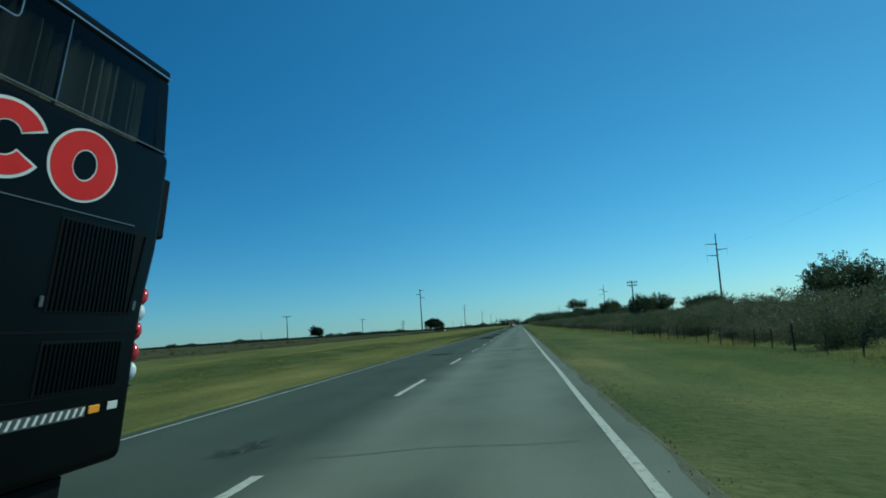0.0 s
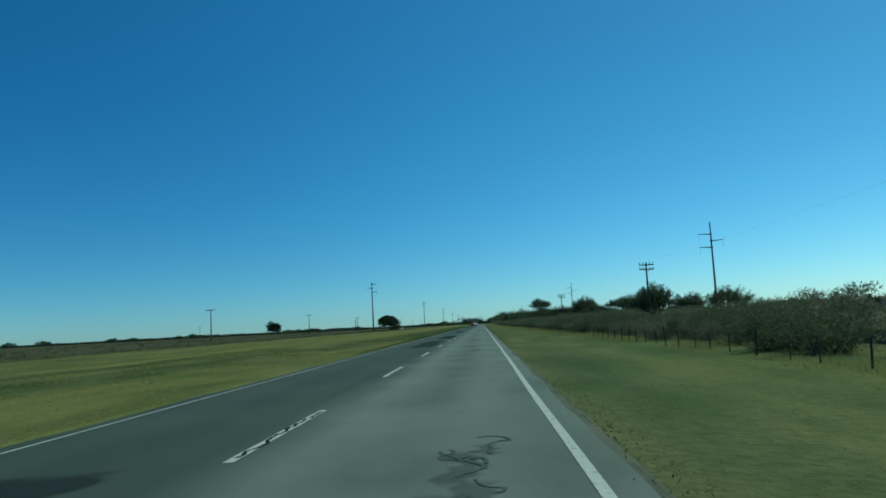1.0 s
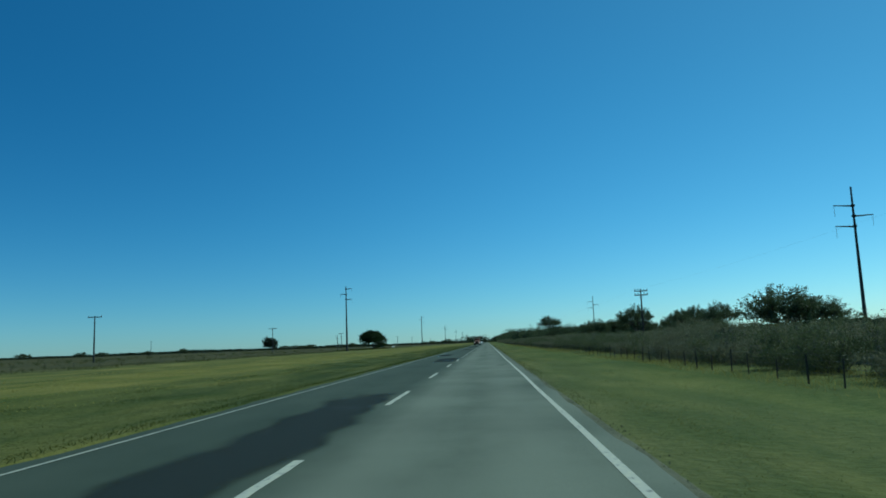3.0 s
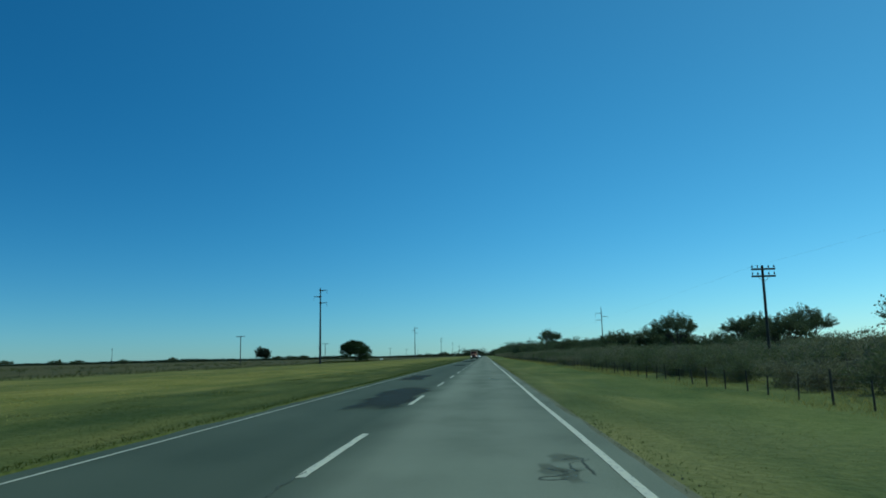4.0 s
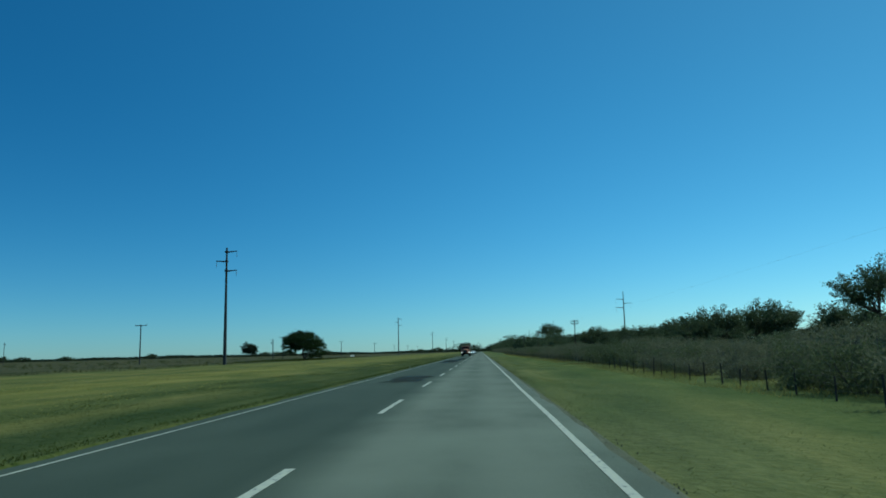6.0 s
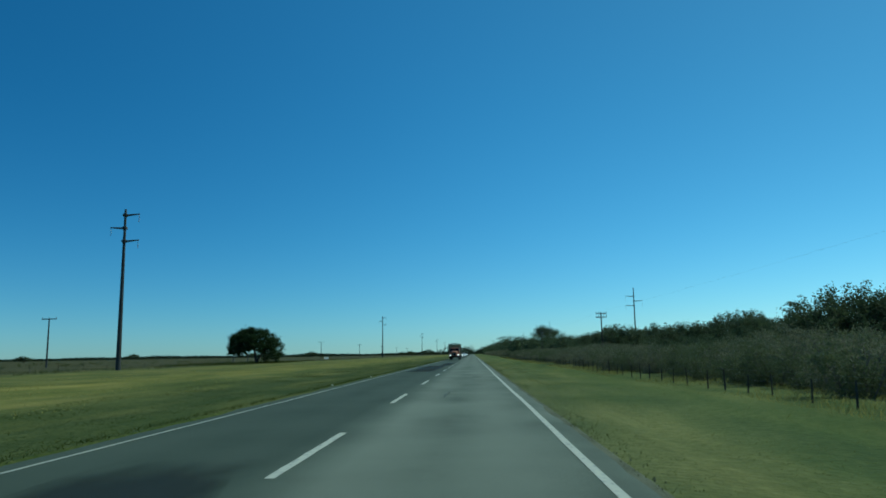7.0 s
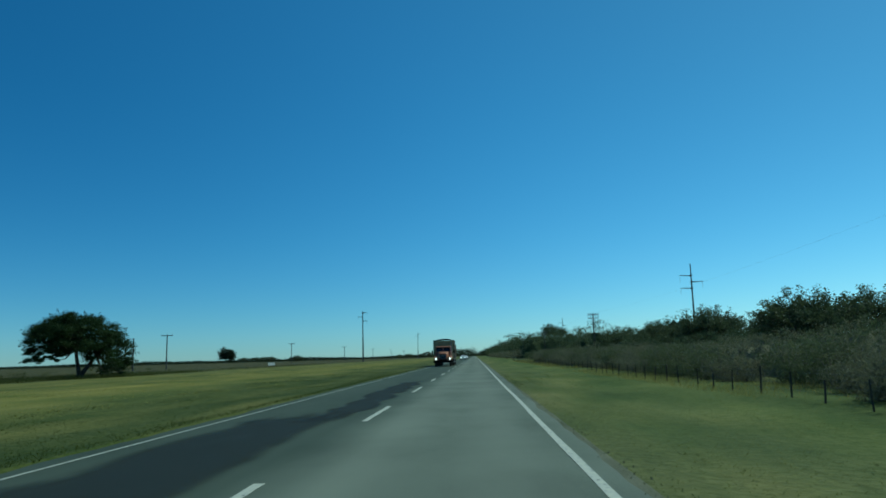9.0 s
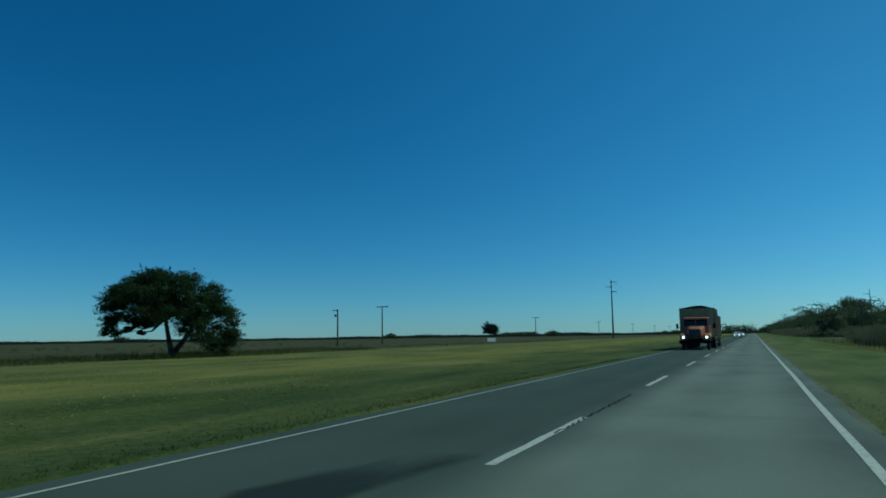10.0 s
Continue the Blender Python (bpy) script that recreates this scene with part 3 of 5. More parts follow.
# ---- overhead lines ----
def tall_pole(x, y, height, arm, drop, spike, gap, first, label, group):
    """Concrete transmission pole: tapered shaft, three arms on alternating sides, a hanging string of insulators under each."""
    p = root("transmission_pole", label, "utility pole", group, pose(x, y, -0.1))
    smooth(part("shaft", rod((0, 0, 0), (0, 0, height), 0.30, 0.13, 14), CONCRETE, p))
    for i in range(3):
        side = first if i % 2 == 0 else -first
        z = height - spike - i * gap
        bm = rod((0, 0, z - 0.1), (side * arm, 0, z + 0.05), 0.14, 0.07, 8)
        box(-0.24, 0.24, -0.24, 0.24, z - 0.22, z + 0.12, 0.03, bm)
        a = part("arm", bm, CONCRETE, p)
        bm = bmesh.new()
        rod((side * arm * 0.96, 0, z), (side * arm * 0.96, 0, z - drop), 0.014, None, 6, bm)
        for k in range(6):
            zz = z - 0.15 - k * (drop - 0.2) / 6
            rod((side * arm * 0.96, 0, zz), (side * arm * 0.96, 0, zz - 0.06), 0.03, 0.065, 8, bm)
        part("insulator", bm, PORCELAIN, a, "brown string of insulator discs")
    return p


def t_pole(x, y, height, label):
    """Slim pole with one level crossarm at the top and three pin insulators."""
    p = root("distribution_pole", label, "utility pole", "poles of the field line", pose(x, y, -0.1))
    smooth(part("shaft", rod((0, 0, 0), (0, 0, height), 0.17, 0.11, 10), CONCRETE, p))
    part("crossarm", box(-1.4, 1.4, -0.08, 0.08, height - 0.2, height - 0.03, 0.01), POST, p)
    for k in (-1.3, 0.0, 1.3):
        bm = rod((k, 0, height - 0.05), (k, 0, height + 0.12), 0.02, None, 6)
        rod((k, 0, height + 0.06), (k, 0, height + 0.2), 0.07, 0.03, 8, bm)
        part("insulator", bm, PORCELAIN, p)
    return p


def telephone_pole(x, y, height, label):
    """Old wooden pole with two crossarms, four pins on each, and diagonal braces."""
    p = root("telephone_pole", label, "utility pole", "poles of the roadside telephone line", pose(x, y, -0.1))
    smooth(part("shaft", rod((0, 0, 0), (0, 0, height), 0.095, 0.065, 10), POST, p))
    for z in (height - 0.22, height - 0.62):
        a = part("crossarm", box(-0.66, 0.66, -0.16, -0.07, z - 0.05, z + 0.05, 0.01), WOOD, p)
        for k in (-0.6, -0.3, 0.3, 0.6):
            bm = rod((k, -0.115, z + 0.04), (k, -0.115, z + 0.13), 0.012, None, 6)
            rod((k, -0.115, z + 0.1), (k, -0.115, z + 0.22), 0.045, 0.03, 8, bm)
            part("insulator", bm, PORCELAIN, a)
    bm = rod((-0.35, -0.12, height - 0.62), (0, -0.09, height - 0.95), 0.015, None, 6)
    rod((0.35, -0.12, height - 0.62), (0, -0.09, height - 0.95), 0.015, None, 6, bm)
    part("brace", bm, STEEL, p)
    return p


def wire(a, b, sag, radius, name, label, steps=14):
    a, b = Vector(a), Vector(b)
    line = []
    for i in range(steps + 1):
        t = i / steps
        p = a.lerp(b, t)
        line.append((p.x, p.y, p.z - sag * 4 * t * (1 - t), radius))
    return tagged(put(name, mesh_of(name, *tubes([line], 4)), WIRE), label, "cable")


RIGHT_LINE = [(57.0, -71.0), (58.9, 206.0), (58.0, 471.0), (58.0, 740.0), (58.0, 1010.0), (58.0, 1280.0)]
for x, y in RIGHT_LINE:
    tall_pole(x, y, 22.9, 2.9, 1.8, 2.9, 1.6, -1, "tall grey concrete transmission pole rising behind the brush", "poles of the transmission line behind the brush")
LEFT_LINE = [(-39.0, 52.0), (-39.0, 305.7), (-39.4, 557.2), (-40.1, 830.8), (-40.5, 1095.0), (-41.0, 1360.0), (-41.0, 1630.0)]
for x, y in LEFT_LINE:
    tall_pole(x, y, 19.2, 1.75, 1.0, 0.65, 1.58, 1, "tall grey concrete transmission pole standing in the grass", "poles of the transmission line in the pasture")
for x, y, h in [(-73.0, 109.0, 9.0), (-73.2, 229.4, 9.0), (-75.0, 351.3, 9.0), (-71.8, 458.8, 8.3), (-76.0, 594.2, 8.6), (-75.0, 715.0, 8.6), (-75.0, 836.0, 8.6), (-75.0, 957.0, 8.6), (-75.0, 1078.0, 8.6)]:
    t_pole(x, y, h, "slim grey pole with a level crossarm in the pasture")
p = root("field_pole", "slim dark pole standing alone far out in the field", "utility pole", at=pose(-151.0, 416.0, -0.1))
smooth(part("shaft", rod((0, 0, 0), (0, 0, 7.4), 0.12, 0.08, 10), CONCRETE, p))
part("crossarm", box(-0.4, 0.4, -0.05, 0.05, 6.9, 7.0, 0.01), POST, p)
# pole with a side bracket beside the field line
p = root("bracket_pole", "slim grey pole with a short bracket and fuse box", "utility pole", at=pose(-69.0, 435.9, -0.1))
smooth(part("shaft", rod((0, 0, 0), (0, 0, 6.9), 0.18, 0.12, 10), CONCRETE, p))
part("bracket", box(-1.1, 0.15, -0.06, 0.06, 6.65, 6.8, 0.01), STEEL, p)
part("fuse_box", box(-0.65, -0.3, -0.15, 0.15, 5.5, 5.95, 0.02), STEEL, p)

PHONE_LINE = [(17.2, 22.0), (17.8, 96.8), (17.9, 167.8), (17.8, 309.9), (16.9, 375.4), (17.2, 440.0), (17.2, 505.0), (17.2, 570.0)]
for x, y in PHONE_LINE:
    telephone_pole(x, y, 6.1, "old wooden telephone pole with two crossarms in the brush")
for (x, y), (x2, y2) in zip(PHONE_LINE[:-1], PHONE_LINE[1:]):
    wire((x - 0.58, y - 0.115, 5.95), (x2 - 0.58, y2 - 0.115, 5.95), 0.5, 0.002, "telephone_wire", "thin dark wire slung between telephone poles")


# ---- fences ----
def post_meshes():
    out = []
    for v in range(4):
        bm = rod((0, 0, -0.2), (0.03 * math.sin(v * 2), 0.03 * math.cos(v), 1.15 + 0.12 * math.sin(v * 1.7)), 0.055, 0.045, 6)
        me = bpy.data.meshes.new("post")
        bm.to_mesh(me)
        bm.free()
        me.materials.append(POST)
        out.append(me)
    return out


def fence(x, y0, y1, step, label, big_every):
    f = root("wire_fence", label, "fence", at=pose(x, y0, 0))
    meshes = post_meshes()
    r = random.Random(int(x * 7))
    n = int((y1 - y0) / step)
    for k in range(n):
        o = new("post", meshes[k % 4])
        big = k % big_every == 0
        s = 0.62 if big else r.uniform(0.4, 0.55)
        o.matrix_world = pose(r.uniform(-0.06, 0.06), k * step + r.uniform(-0.2, 0.2), -0.03, r.uniform(-4, 4), r.uniform(-4, 4), r.uniform(0, 360)) @ Matrix.Diagonal((s, s, 0.64 if big else r.uniform(0.48, 0.62), 1))
        o.parent = f
    for z in (0.2, 0.36, 0.52, 0.66):
        put("fence_wire", mesh_of("fence_wire", *tubes([[(0.05, -1.0 + k * 4.0, z + 0.015 * math.sin(k), 0.0025) for k in range(int((y1 - y0) / 4) + 1)]], 4)), WIRE, f, "thin rusty fence wire")
    return f


fence(10.7, 12.0, 450.0, 2.05, "low wire fence on leaning weathered wooden posts beside the brush", 5)
fence(-46.5, 60.0, 620.0, 5.6, "low wire fence on weathered wooden posts along the pasture", 4)

# low white board by the pasture fence
b = root("notice_board", "small blank white board on two short posts by the pasture fence", "sign", at=pose(-44.6, 453.1, 0, 0, 0, 52))
part("board", box(-0.95, 0.95, -0.02, 0.02, 0.3, 0.95, 0.01), plain("white_board", (0.6, 0.6, 0.57), 0.6), b)
for k in (-0.75, 0.75):
    part("leg", box(k - 0.04, k + 0.04, 0.022, 0.09, -0.15, 0.9, 0.008), WOOD, b)


# ---- trees ----
def plant(name, meshes, materials, x, y, turn, size, label, category, group="", names=("trunk", "crown")):
    t = root(name, label, category, group, pose(x, y, -0.03, 0, 0, turn) @ Matrix.Diagonal((*size, 1)))
    for me, material, nm in zip(meshes, materials, names):
        put(nm, me, material, t)
    return t


def crown_tree(seed, half, height, low, trail, clumps, per, leaf, stems=((-0.1, -0.5), (0.12, 1.5)), round_=2.6, thick=0.3, spiky=0.0, sprigs=0):
    """A field tree: stems from one foot, limbs fanning out, a broad uneven dome that may trail to the grass on one side."""
    g = np.random.default_rng(seed)
    deep = half * 0.72

    def top(u):
        return height * (0.22 + 0.78 * np.clip(1 - (np.abs(u + 0.09 * half) / (1.1 * half)) ** round_, 0, 1) ** 0.6)
    cs = []
    while len(cs) < clumps:
        u, v = g.uniform(-half, half), g.uniform(-deep, deep)
        if (u / half) ** 2 + (v / deep) ** 2 > 1:
            continue
        under = max(0.15, low - trail * max(0, u + 0.5)) + 0.11 * half * noise.noise(Vector((u * 2.8 / half, v * 2.8 / half, seed)))
        high = under + (top(u) - under) * (1 - abs(v / deep / 1.02) ** 2.4) ** 0.6
        if high - under < 0.04 * height:
            continue
        cs.append((u, v, under + (high - under) * g.uniform(0, 1) ** 0.6 - 0.045 * height))
    sizes = list(g.uniform(0.8, 1.15, len(cs)) * half * 0.17)
    for k in range(sprigs):
        # thin sprigs hanging under the open side of the crown
        cs.append((-half * g.uniform(0.35, 1.0), g.uniform(-0.4, 0.4) * half, low * g.uniform(0.6, 0.92)))
        sizes.append(half * g.uniform(0.05, 0.1))
    cs, sizes = np.array(cs), np.array(sizes)
    lines = []
    for n_stem, (foot, lean) in enumerate(stems):
        rise = low * (0.95 - 0.15 * n_stem)
        stem = [(foot, 0, -0.2, thick), (foot * 1.2, 0, rise * 0.2, thick * 0.85), (foot + lean * 0.5, 0.1 * lean, rise * 0.55, thick * 0.66), (foot + lean, 0.2 * lean, rise, thick * 0.52)]
        lines.append(stem)
        end = np.array(stem[-1][:3])
        for c in cs[n_stem::3]:
            if (c[0] < 0.6) == (lean < 0) or spiky:
                bend = end * 0.45 + c * 0.55 + np.array([0, 0, -0.05 * height])
                lines.append([(*end, thick * 0.28), (*((end + bend) / 2 + g.normal(0, 0.08, 3)), thick * 0.2), (*bend, thick * 0.13), (*c, thick * 0.05)])
    pts = np.concatenate([c + ball(g, per) * s * np.array([1, 1, 0.6]) for c, s in zip(cs, sizes)])
    pts = pts[pts[:, 2] > 0.2]
    V, F = tubes(lines, 6)
    wood = mesh_of("trunk", V, F)
    wood.shade_smooth()
    V, F = leaves(g, pts, leaf * (1 + 0.5 * spiky), 0.0, 0.55 - 0.25 * spiky, 0.9 * spiky)
    K, T = knots(g, cs[::2], sizes[::2] * 0.4, 0.6)
    return wood, mesh_of("crown", np.concatenate([V, K]), [*F.tolist(), *(T + len(V)).tolist()])


def spray_tree(seed, half, height, low, tips, per, leaf, limbs=5, thick=0.2, droop=2.6, fill=0.45, sprawl=0.2):
    """A thorn tree: limbs fan from a low fork and part twice, and every twig carries a loose flat spray of small leaves."""
    g = np.random.default_rng(seed)
    a, r = g.uniform(0, 2 * math.pi, tips), np.sqrt(g.uniform(0, 1, tips))
    lobes = 1 + 0.13 * np.sin(3 * a + seed) + 0.09 * np.sin(5 * a + 2.3 * seed)
    u, v = half * r * np.cos(a) * lobes, half * 0.9 * r * np.sin(a) * lobes
    top = height * (1 - 0.34 * r ** droop) * (1 + 0.07 * np.sin(4 * u / half + seed) * np.cos(3 * v / half))
    under = low + 0.12 * height * np.sin(3.1 * u / half + seed) * np.sin(2.7 * v / half + 1) + 0.1 * height * r
    ends = np.stack([u, v, under + np.maximum(top - under, 0.15) * g.uniform(0, 1, tips) ** fill], -1)
    fork = np.array([0.0, 0.0, low * 0.42])
    lines = [[(0.06, 0, -0.2, thick), (0.0, 0.03, low * 0.2, thick * 0.8), (*fork, thick * 0.7)]]
    which = (np.floor((a + 0.5 * np.sin(2 * a)) / (2 * math.pi) * limbs).astype(int)) % limbs
    pts = []
    for k in range(limbs):
        mine = ends[which == k]
        if len(mine) < 4:
            continue
        knee = fork * 0.5 + mine.mean(0) * 0.5 + np.array([*g.normal(0, 0.12, 2), -0.04 * height])
        lines.append([(*fork, thick * 0.5), (*(fork * 0.55 + knee * 0.45 + g.normal(0, 0.08, 3)), thick * 0.42), (*knee, thick * 0.34)])
        heads = mine[g.choice(len(mine), min(len(mine), 7), replace=False)]
        near = np.argmin(((mine[:, None] - heads[None]) ** 2).sum(-1), 1)
        for h in range(len(heads)):
            group = mine[near == h]
            if not len(group):
                continue
            bough = knee * 0.38 + group.mean(0) * 0.62 + np.array([0, 0, -0.03 * height])
            lines.append([(*knee, thick * 0.26), (*((knee + bough) / 2 + g.normal(0, 0.07, 3)), thick * 0.2), (*bough, thick * 0.13)])
            for e in group:
                lines.append([(*bough, thick * 0.1), (*((bough + e) / 2 + g.normal(0, 0.04, 3)), thick * 0.07), (*e, thick * 0.025)])
                t = g.uniform(0.3, 1.12, per)[:, None]
                wide = sprawl * half * 0.42
                pts.append(bough + (e - bough) * t + g.normal(0, 1, (per, 3)) * np.array([wide, wide, wide * 0.42]) * (1.15 - 0.7 * t))
    pts = np.concatenate(pts)
    V, F = tubes(lines, 5)
    wood = mesh_of("trunk", V, F)
    wood.shade_smooth()
    return wood, mesh_of("crown", *leaves(g, pts[pts[:, 2] > 0.15], leaf, 0.2, 0.5))


def with_sprays(meshes, seed, half, height, count, per, leaf):
    """The same tree with loose twigs of leaf standing out of its crown all round."""
    g = np.random.default_rng(seed)
    wood, crown = meshes
    V = np.array([v.co for v in crown.vertices])
    F = [list(p.vertices) for p in crown.polygons]
    out = V[(((V[:, 0] / half) ** 2 + (V[:, 1] / half) ** 2 + ((V[:, 2] - 0.45 * height) / (0.55 * height)) ** 2) > 0.72)]
    seeds = out[g.choice(len(out), count)]
    way = seeds - np.array([0, 0, 0.35 * height])
    way /= np.linalg.norm(way, axis=1)[:, None]
    way += g.normal(0, 0.25, way.shape)
    t = g.uniform(0, 1, (count, per, 1))
    pts = (seeds[:, None] + way[:, None] * t * g.uniform(0.15, 0.55, (count, 1, 1)) + g.normal(0, 0.09, (count, per, 3)) * (1.2 - t)).reshape(-1, 3)
    L, Q = leaves(g, pts[pts[:, 2] > 0.1], leaf, 0.0, 0.5)
    return wood, mesh_of("crown", np.concatenate([V, L]), F + (Q + len(V)).tolist())


LONE = with_sprays(crown_tree(21, 5.3, 7.15, 3.3, 0.72, 330, 320, 0.058, sprigs=26), 22, 5.3, 7.15, 420, 40, 0.05)
plant("tree", LONE, (BARK, LEAF_DEEP), -40.5, 364.6, 44, (1, 1, 1), "broad dark thorn tree with a low forked trunk in grass", "tree")

UMBRELLA = [spray_tree(k, 3.7, 5.6, 3.0, 210, 90, 0.06, 5, 0.2, 3.2, 0.5, 0.17) for k in (31, 32, 33)]
DOMED = [spray_tree(k, 3.7, 5.3, 1.3, 220, 72, 0.085, 6, 0.2, 2.2, 0.6, 0.24) for k in (41, 42, 43)]
FAR_DOMED = [spray_tree(k, 3.7, 5.3, 1.1, 90, 50, 0.16, 5, 0.2, 2.2, 0.6, 0.26) for k in (44, 45, 46)]
LABEL_U = "dark flat-topped thorn tree with bare forked limbs among brush"
LABEL_D = "dark round-crowned tree rising out of the brush"
TREES_RIGHT = [
    # x, y, kind, size
    (21.0, 41.5, 1, 0.8), (19.3, 101.5, 2, 0.82), (37.0, 181.4, 1, 1.3), (37.5, 238.0, 1, 0.85), (40.0, 214.0, 0, 1.1), (33.6, 247.2, 0, 1.35), (41.5, 236.8, 0, 1.2), (26.5, 187.0, 0, 0.75),
    (36.7, 279.3, 1, 1.3), (29.0, 276.0, 1, 1.15), (38.9, 322.1, 1, 1.3), (31.0, 330.0, 1, 0.9), (26.7, 340.3, 1, 1.1), (34.4, 345.0, 1, 1.15), (31.7, 378.6, 1, 1.3),
    (36.0, 398.0, 1, 1.15), (30.0, 428.0, 1, 1.15), (41.0, 440.0, 0, 1.2), (32.0, 470.0, 1, 1.15), (46.0, 500.0, 1, 1.4), (36.0, 540.0, 1, 1.3), (34.0, 575.0, 1, 1.4), (50.0, 620.0, 1, 1.6),
    (40.0, 670.0, 1, 1.5), (36.0, 730.0, 1, 1.6), (52.0, 780.0, 1, 1.8), (40.0, 850.0, 1, 1.8), (84.0, 1042.0, 0, 5.6), (89.0, 1034.0, 0, 3.4), (50.0, 930.0, 1, 2.2), (40.0, 142.0, 1, 1.0),
    (36.0, 331.0, 1, 1.1), (42.0, 352.0, 1, 1.2), (45.0, 300.0, 1, 1.2), (48.0, 385.0, 1, 1.3), (45.0, 415.0, 1, 1.3), (52.0, 335.0, 1, 1.3), (50.0, 255.0, 1, 1.2), (52.0, 205.0, 1, 1.2),
    (33.0, 303.0, 1, 1.05), (35.0, 362.0, 1, 1.15), (30.5, 396.0, 1, 1.1), (34.0, 412.0, 1, 1.2), (38.0, 262.0, 1, 1.05), (31.5, 356.0, 1, 1.0)]
for i, (x, y, kind, s) in enumerate(TREES_RIGHT):
    pool = (DOMED if y < 500 else FAR_DOMED) if kind else UMBRELLA
    plant("tree", pool[i % 3], (BARK, LEAF), x, y, 57 * i, (s * (0.86, 0.95, 0.62)[kind], s * (0.86, 0.95, 0.62)[kind], s * (1.06 if kind == 2 else 1.0)), LABEL_D if kind else LABEL_U, "tree", "trees in the roadside brush")

# trees in the pasture, far off
def leaning(meshes, lean):
    """A dense old tree that the wind has bent over."""
    for me in meshes:
        for v in me.vertices:
            v.co.x -= lean * v.co.z
    return meshes


BENT = leaning(spray_tree(47, 3.2, 5.2, 0.5, 300, 90, 0.085, 6, 0.2, 2.0, 0.8, 0.24), 0.3)
plant("tree", BENT, (BARK, FAR_LEAF), -482, 1699, 0, (5.4, 5.4, 6.0), "distant dense tree bent over by the wind", "tree", "distant trees on the plain")
for i, (x, y, s) in enumerate([(-455, 1702, 2.4), (-430, 1705, 2.2), (-400, 1700, 2.3), (-84, 1240, 1.5), (-64, 1300, 1.9), (-100, 1275, 1.3), (-300, 1320, 1.9), (-318, 1330, 1.6), (-560, 1400, 2.2), (-330, 700, 1.1), (-360, 720, 1.2),
                               (-150, 900, 1.3), (-700, 1150, 2.2), (-520, 800, 1.5), (-250, 620, 0.9)]):
    plant("tree", FAR_DOMED[i % 3], (BARK, FAR_LEAF), x, y, 77 * i, (1.5 * s, 1.5 * s, 0.8 * s), "distant dark tree on the edge of the plain", "tree", "distant trees on the plain")

# ---- brush behind the fence ----
SHRUBS = [shrub_meshes(s, h, w, c, leaf) for s, h, w, c, leaf in ((51, 1.9, 3.4, 5600, 0.04), (52, 2.1, 3.8, 6000, 0.04), (53, 1.6, 3.2, 5000, 0.038), (54, 2.2, 3.6, 6000, 0.04))]
r = random.Random(5)
made = 0
for row, (x, step, size) in enumerate(((13.1, 2.7, 1.0),)):
    y = 6.0 + row
    while y < 420 and made < 150:
        s = size * r.uniform(0.75, 1.0)
        k = r.randrange(4)
        plant("shrub", SHRUBS[k], (TWIG, OLIVE if k % 2 else BRUSH), x + r.uniform(-0.9, 0.9), y, r.uniform(0, 360), (s, s, s * r.uniform(0.85, 1.1)), "grey-green thorny shrub in the dense roadside brush", "shrub", "roadside brush", ("stem", "foliage"))
        y += step * r.uniform(0.75, 1.25)
        made += 1


def thicket(name, x0, x1, y0, y1, clumps, per, height, leaf, material, label, seed, twiggy=False):
    """Joined mass of foliage clumps with an uneven top."""
    g = np.random.default_rng(seed)
    x, y = g.uniform(x0, x1, clumps), g.uniform(y0, y1, clumps)
    tall = height * (0.72 + 0.28 * np.sin(x * 0.35 + y * 0.11) * np.sin(y * 0.23 + 1.3 * np.sin(y * 0.05)) + g.normal(0, 0.05, clumps))
    z = tall * g.uniform(0.05, 1.0, clumps) ** 0.5
    c = np.stack([x, y, z], -1)
    pts = np.repeat(c, per, 0) + ball(g, clumps * per) * np.array([1.0, 1.0, 0.5]) * (leaf / 0.1) ** 0.8
    pts[:, 2] = np.abs(pts[:, 2])
    return tagged(put(name, mesh_of(name, *leaves(g, pts, leaf * (1.4 if twiggy else 1), 0.0, 0.28 if twiggy else 0.55, 1.1 if twiggy else 0.0)), material), label, "brush", kind="stuff")


def brush_mass(name, x0, x1, y0, y1, step, height, material, label, seed):
    """The close inner growth of the brush: an uneven, spiky mass that the loose leaves stand on."""
    g = np.random.default_rng(seed)
    gx, gy = np.arange(x0, x1, step), np.arange(y0, y1, step)

    def top(X, Y):
        wide = 0.72 + 0.28 * np.sin(X * 0.35 + Y * 0.11) * np.sin(Y * 0.23 + 1.3 * np.sin(Y * 0.05))
        edge = np.clip(np.minimum(np.minimum(X - x0, x1 - step - X), np.minimum(Y - y0, y1 - step - Y)) / (2.5 * step), 0, 1)
        return height * wide * (0.78 + g.uniform(-0.22, 0.16, X.shape)) * edge ** 0.5 - 0.05 * (edge == 0)
    V, F = sheet(gx, gy, top)
    V[:, :2] += g.uniform(-0.3, 0.3, (len(V), 2)) * step
    return tagged(put(name, mesh_of(name, V, F), material), label, "brush", kind="stuff")


brush_mass("brush_interior", 19.5, 31, -4, 440, 0.4, 2.05, BRUSH_CORE, "shaded close growth deep in the roadside brush", 95)
brush_mass("brush_interior", 15.6, 20, -4, 440, 0.34, 1.65, BRUSH_CORE, "shaded close growth inside the roadside brush", 91)
brush_mass("brush_interior", 30, 58, 60, 560, 1.0, 1.7, BRUSH_CORE, "shaded close growth under the trees", 92)
thicket("brush", 14.2, 19, 0, 440, 5600, 62, 2.1, 0.038, BRUSH, "deep mass of grey-green thorny brush behind the fence", 61, True)
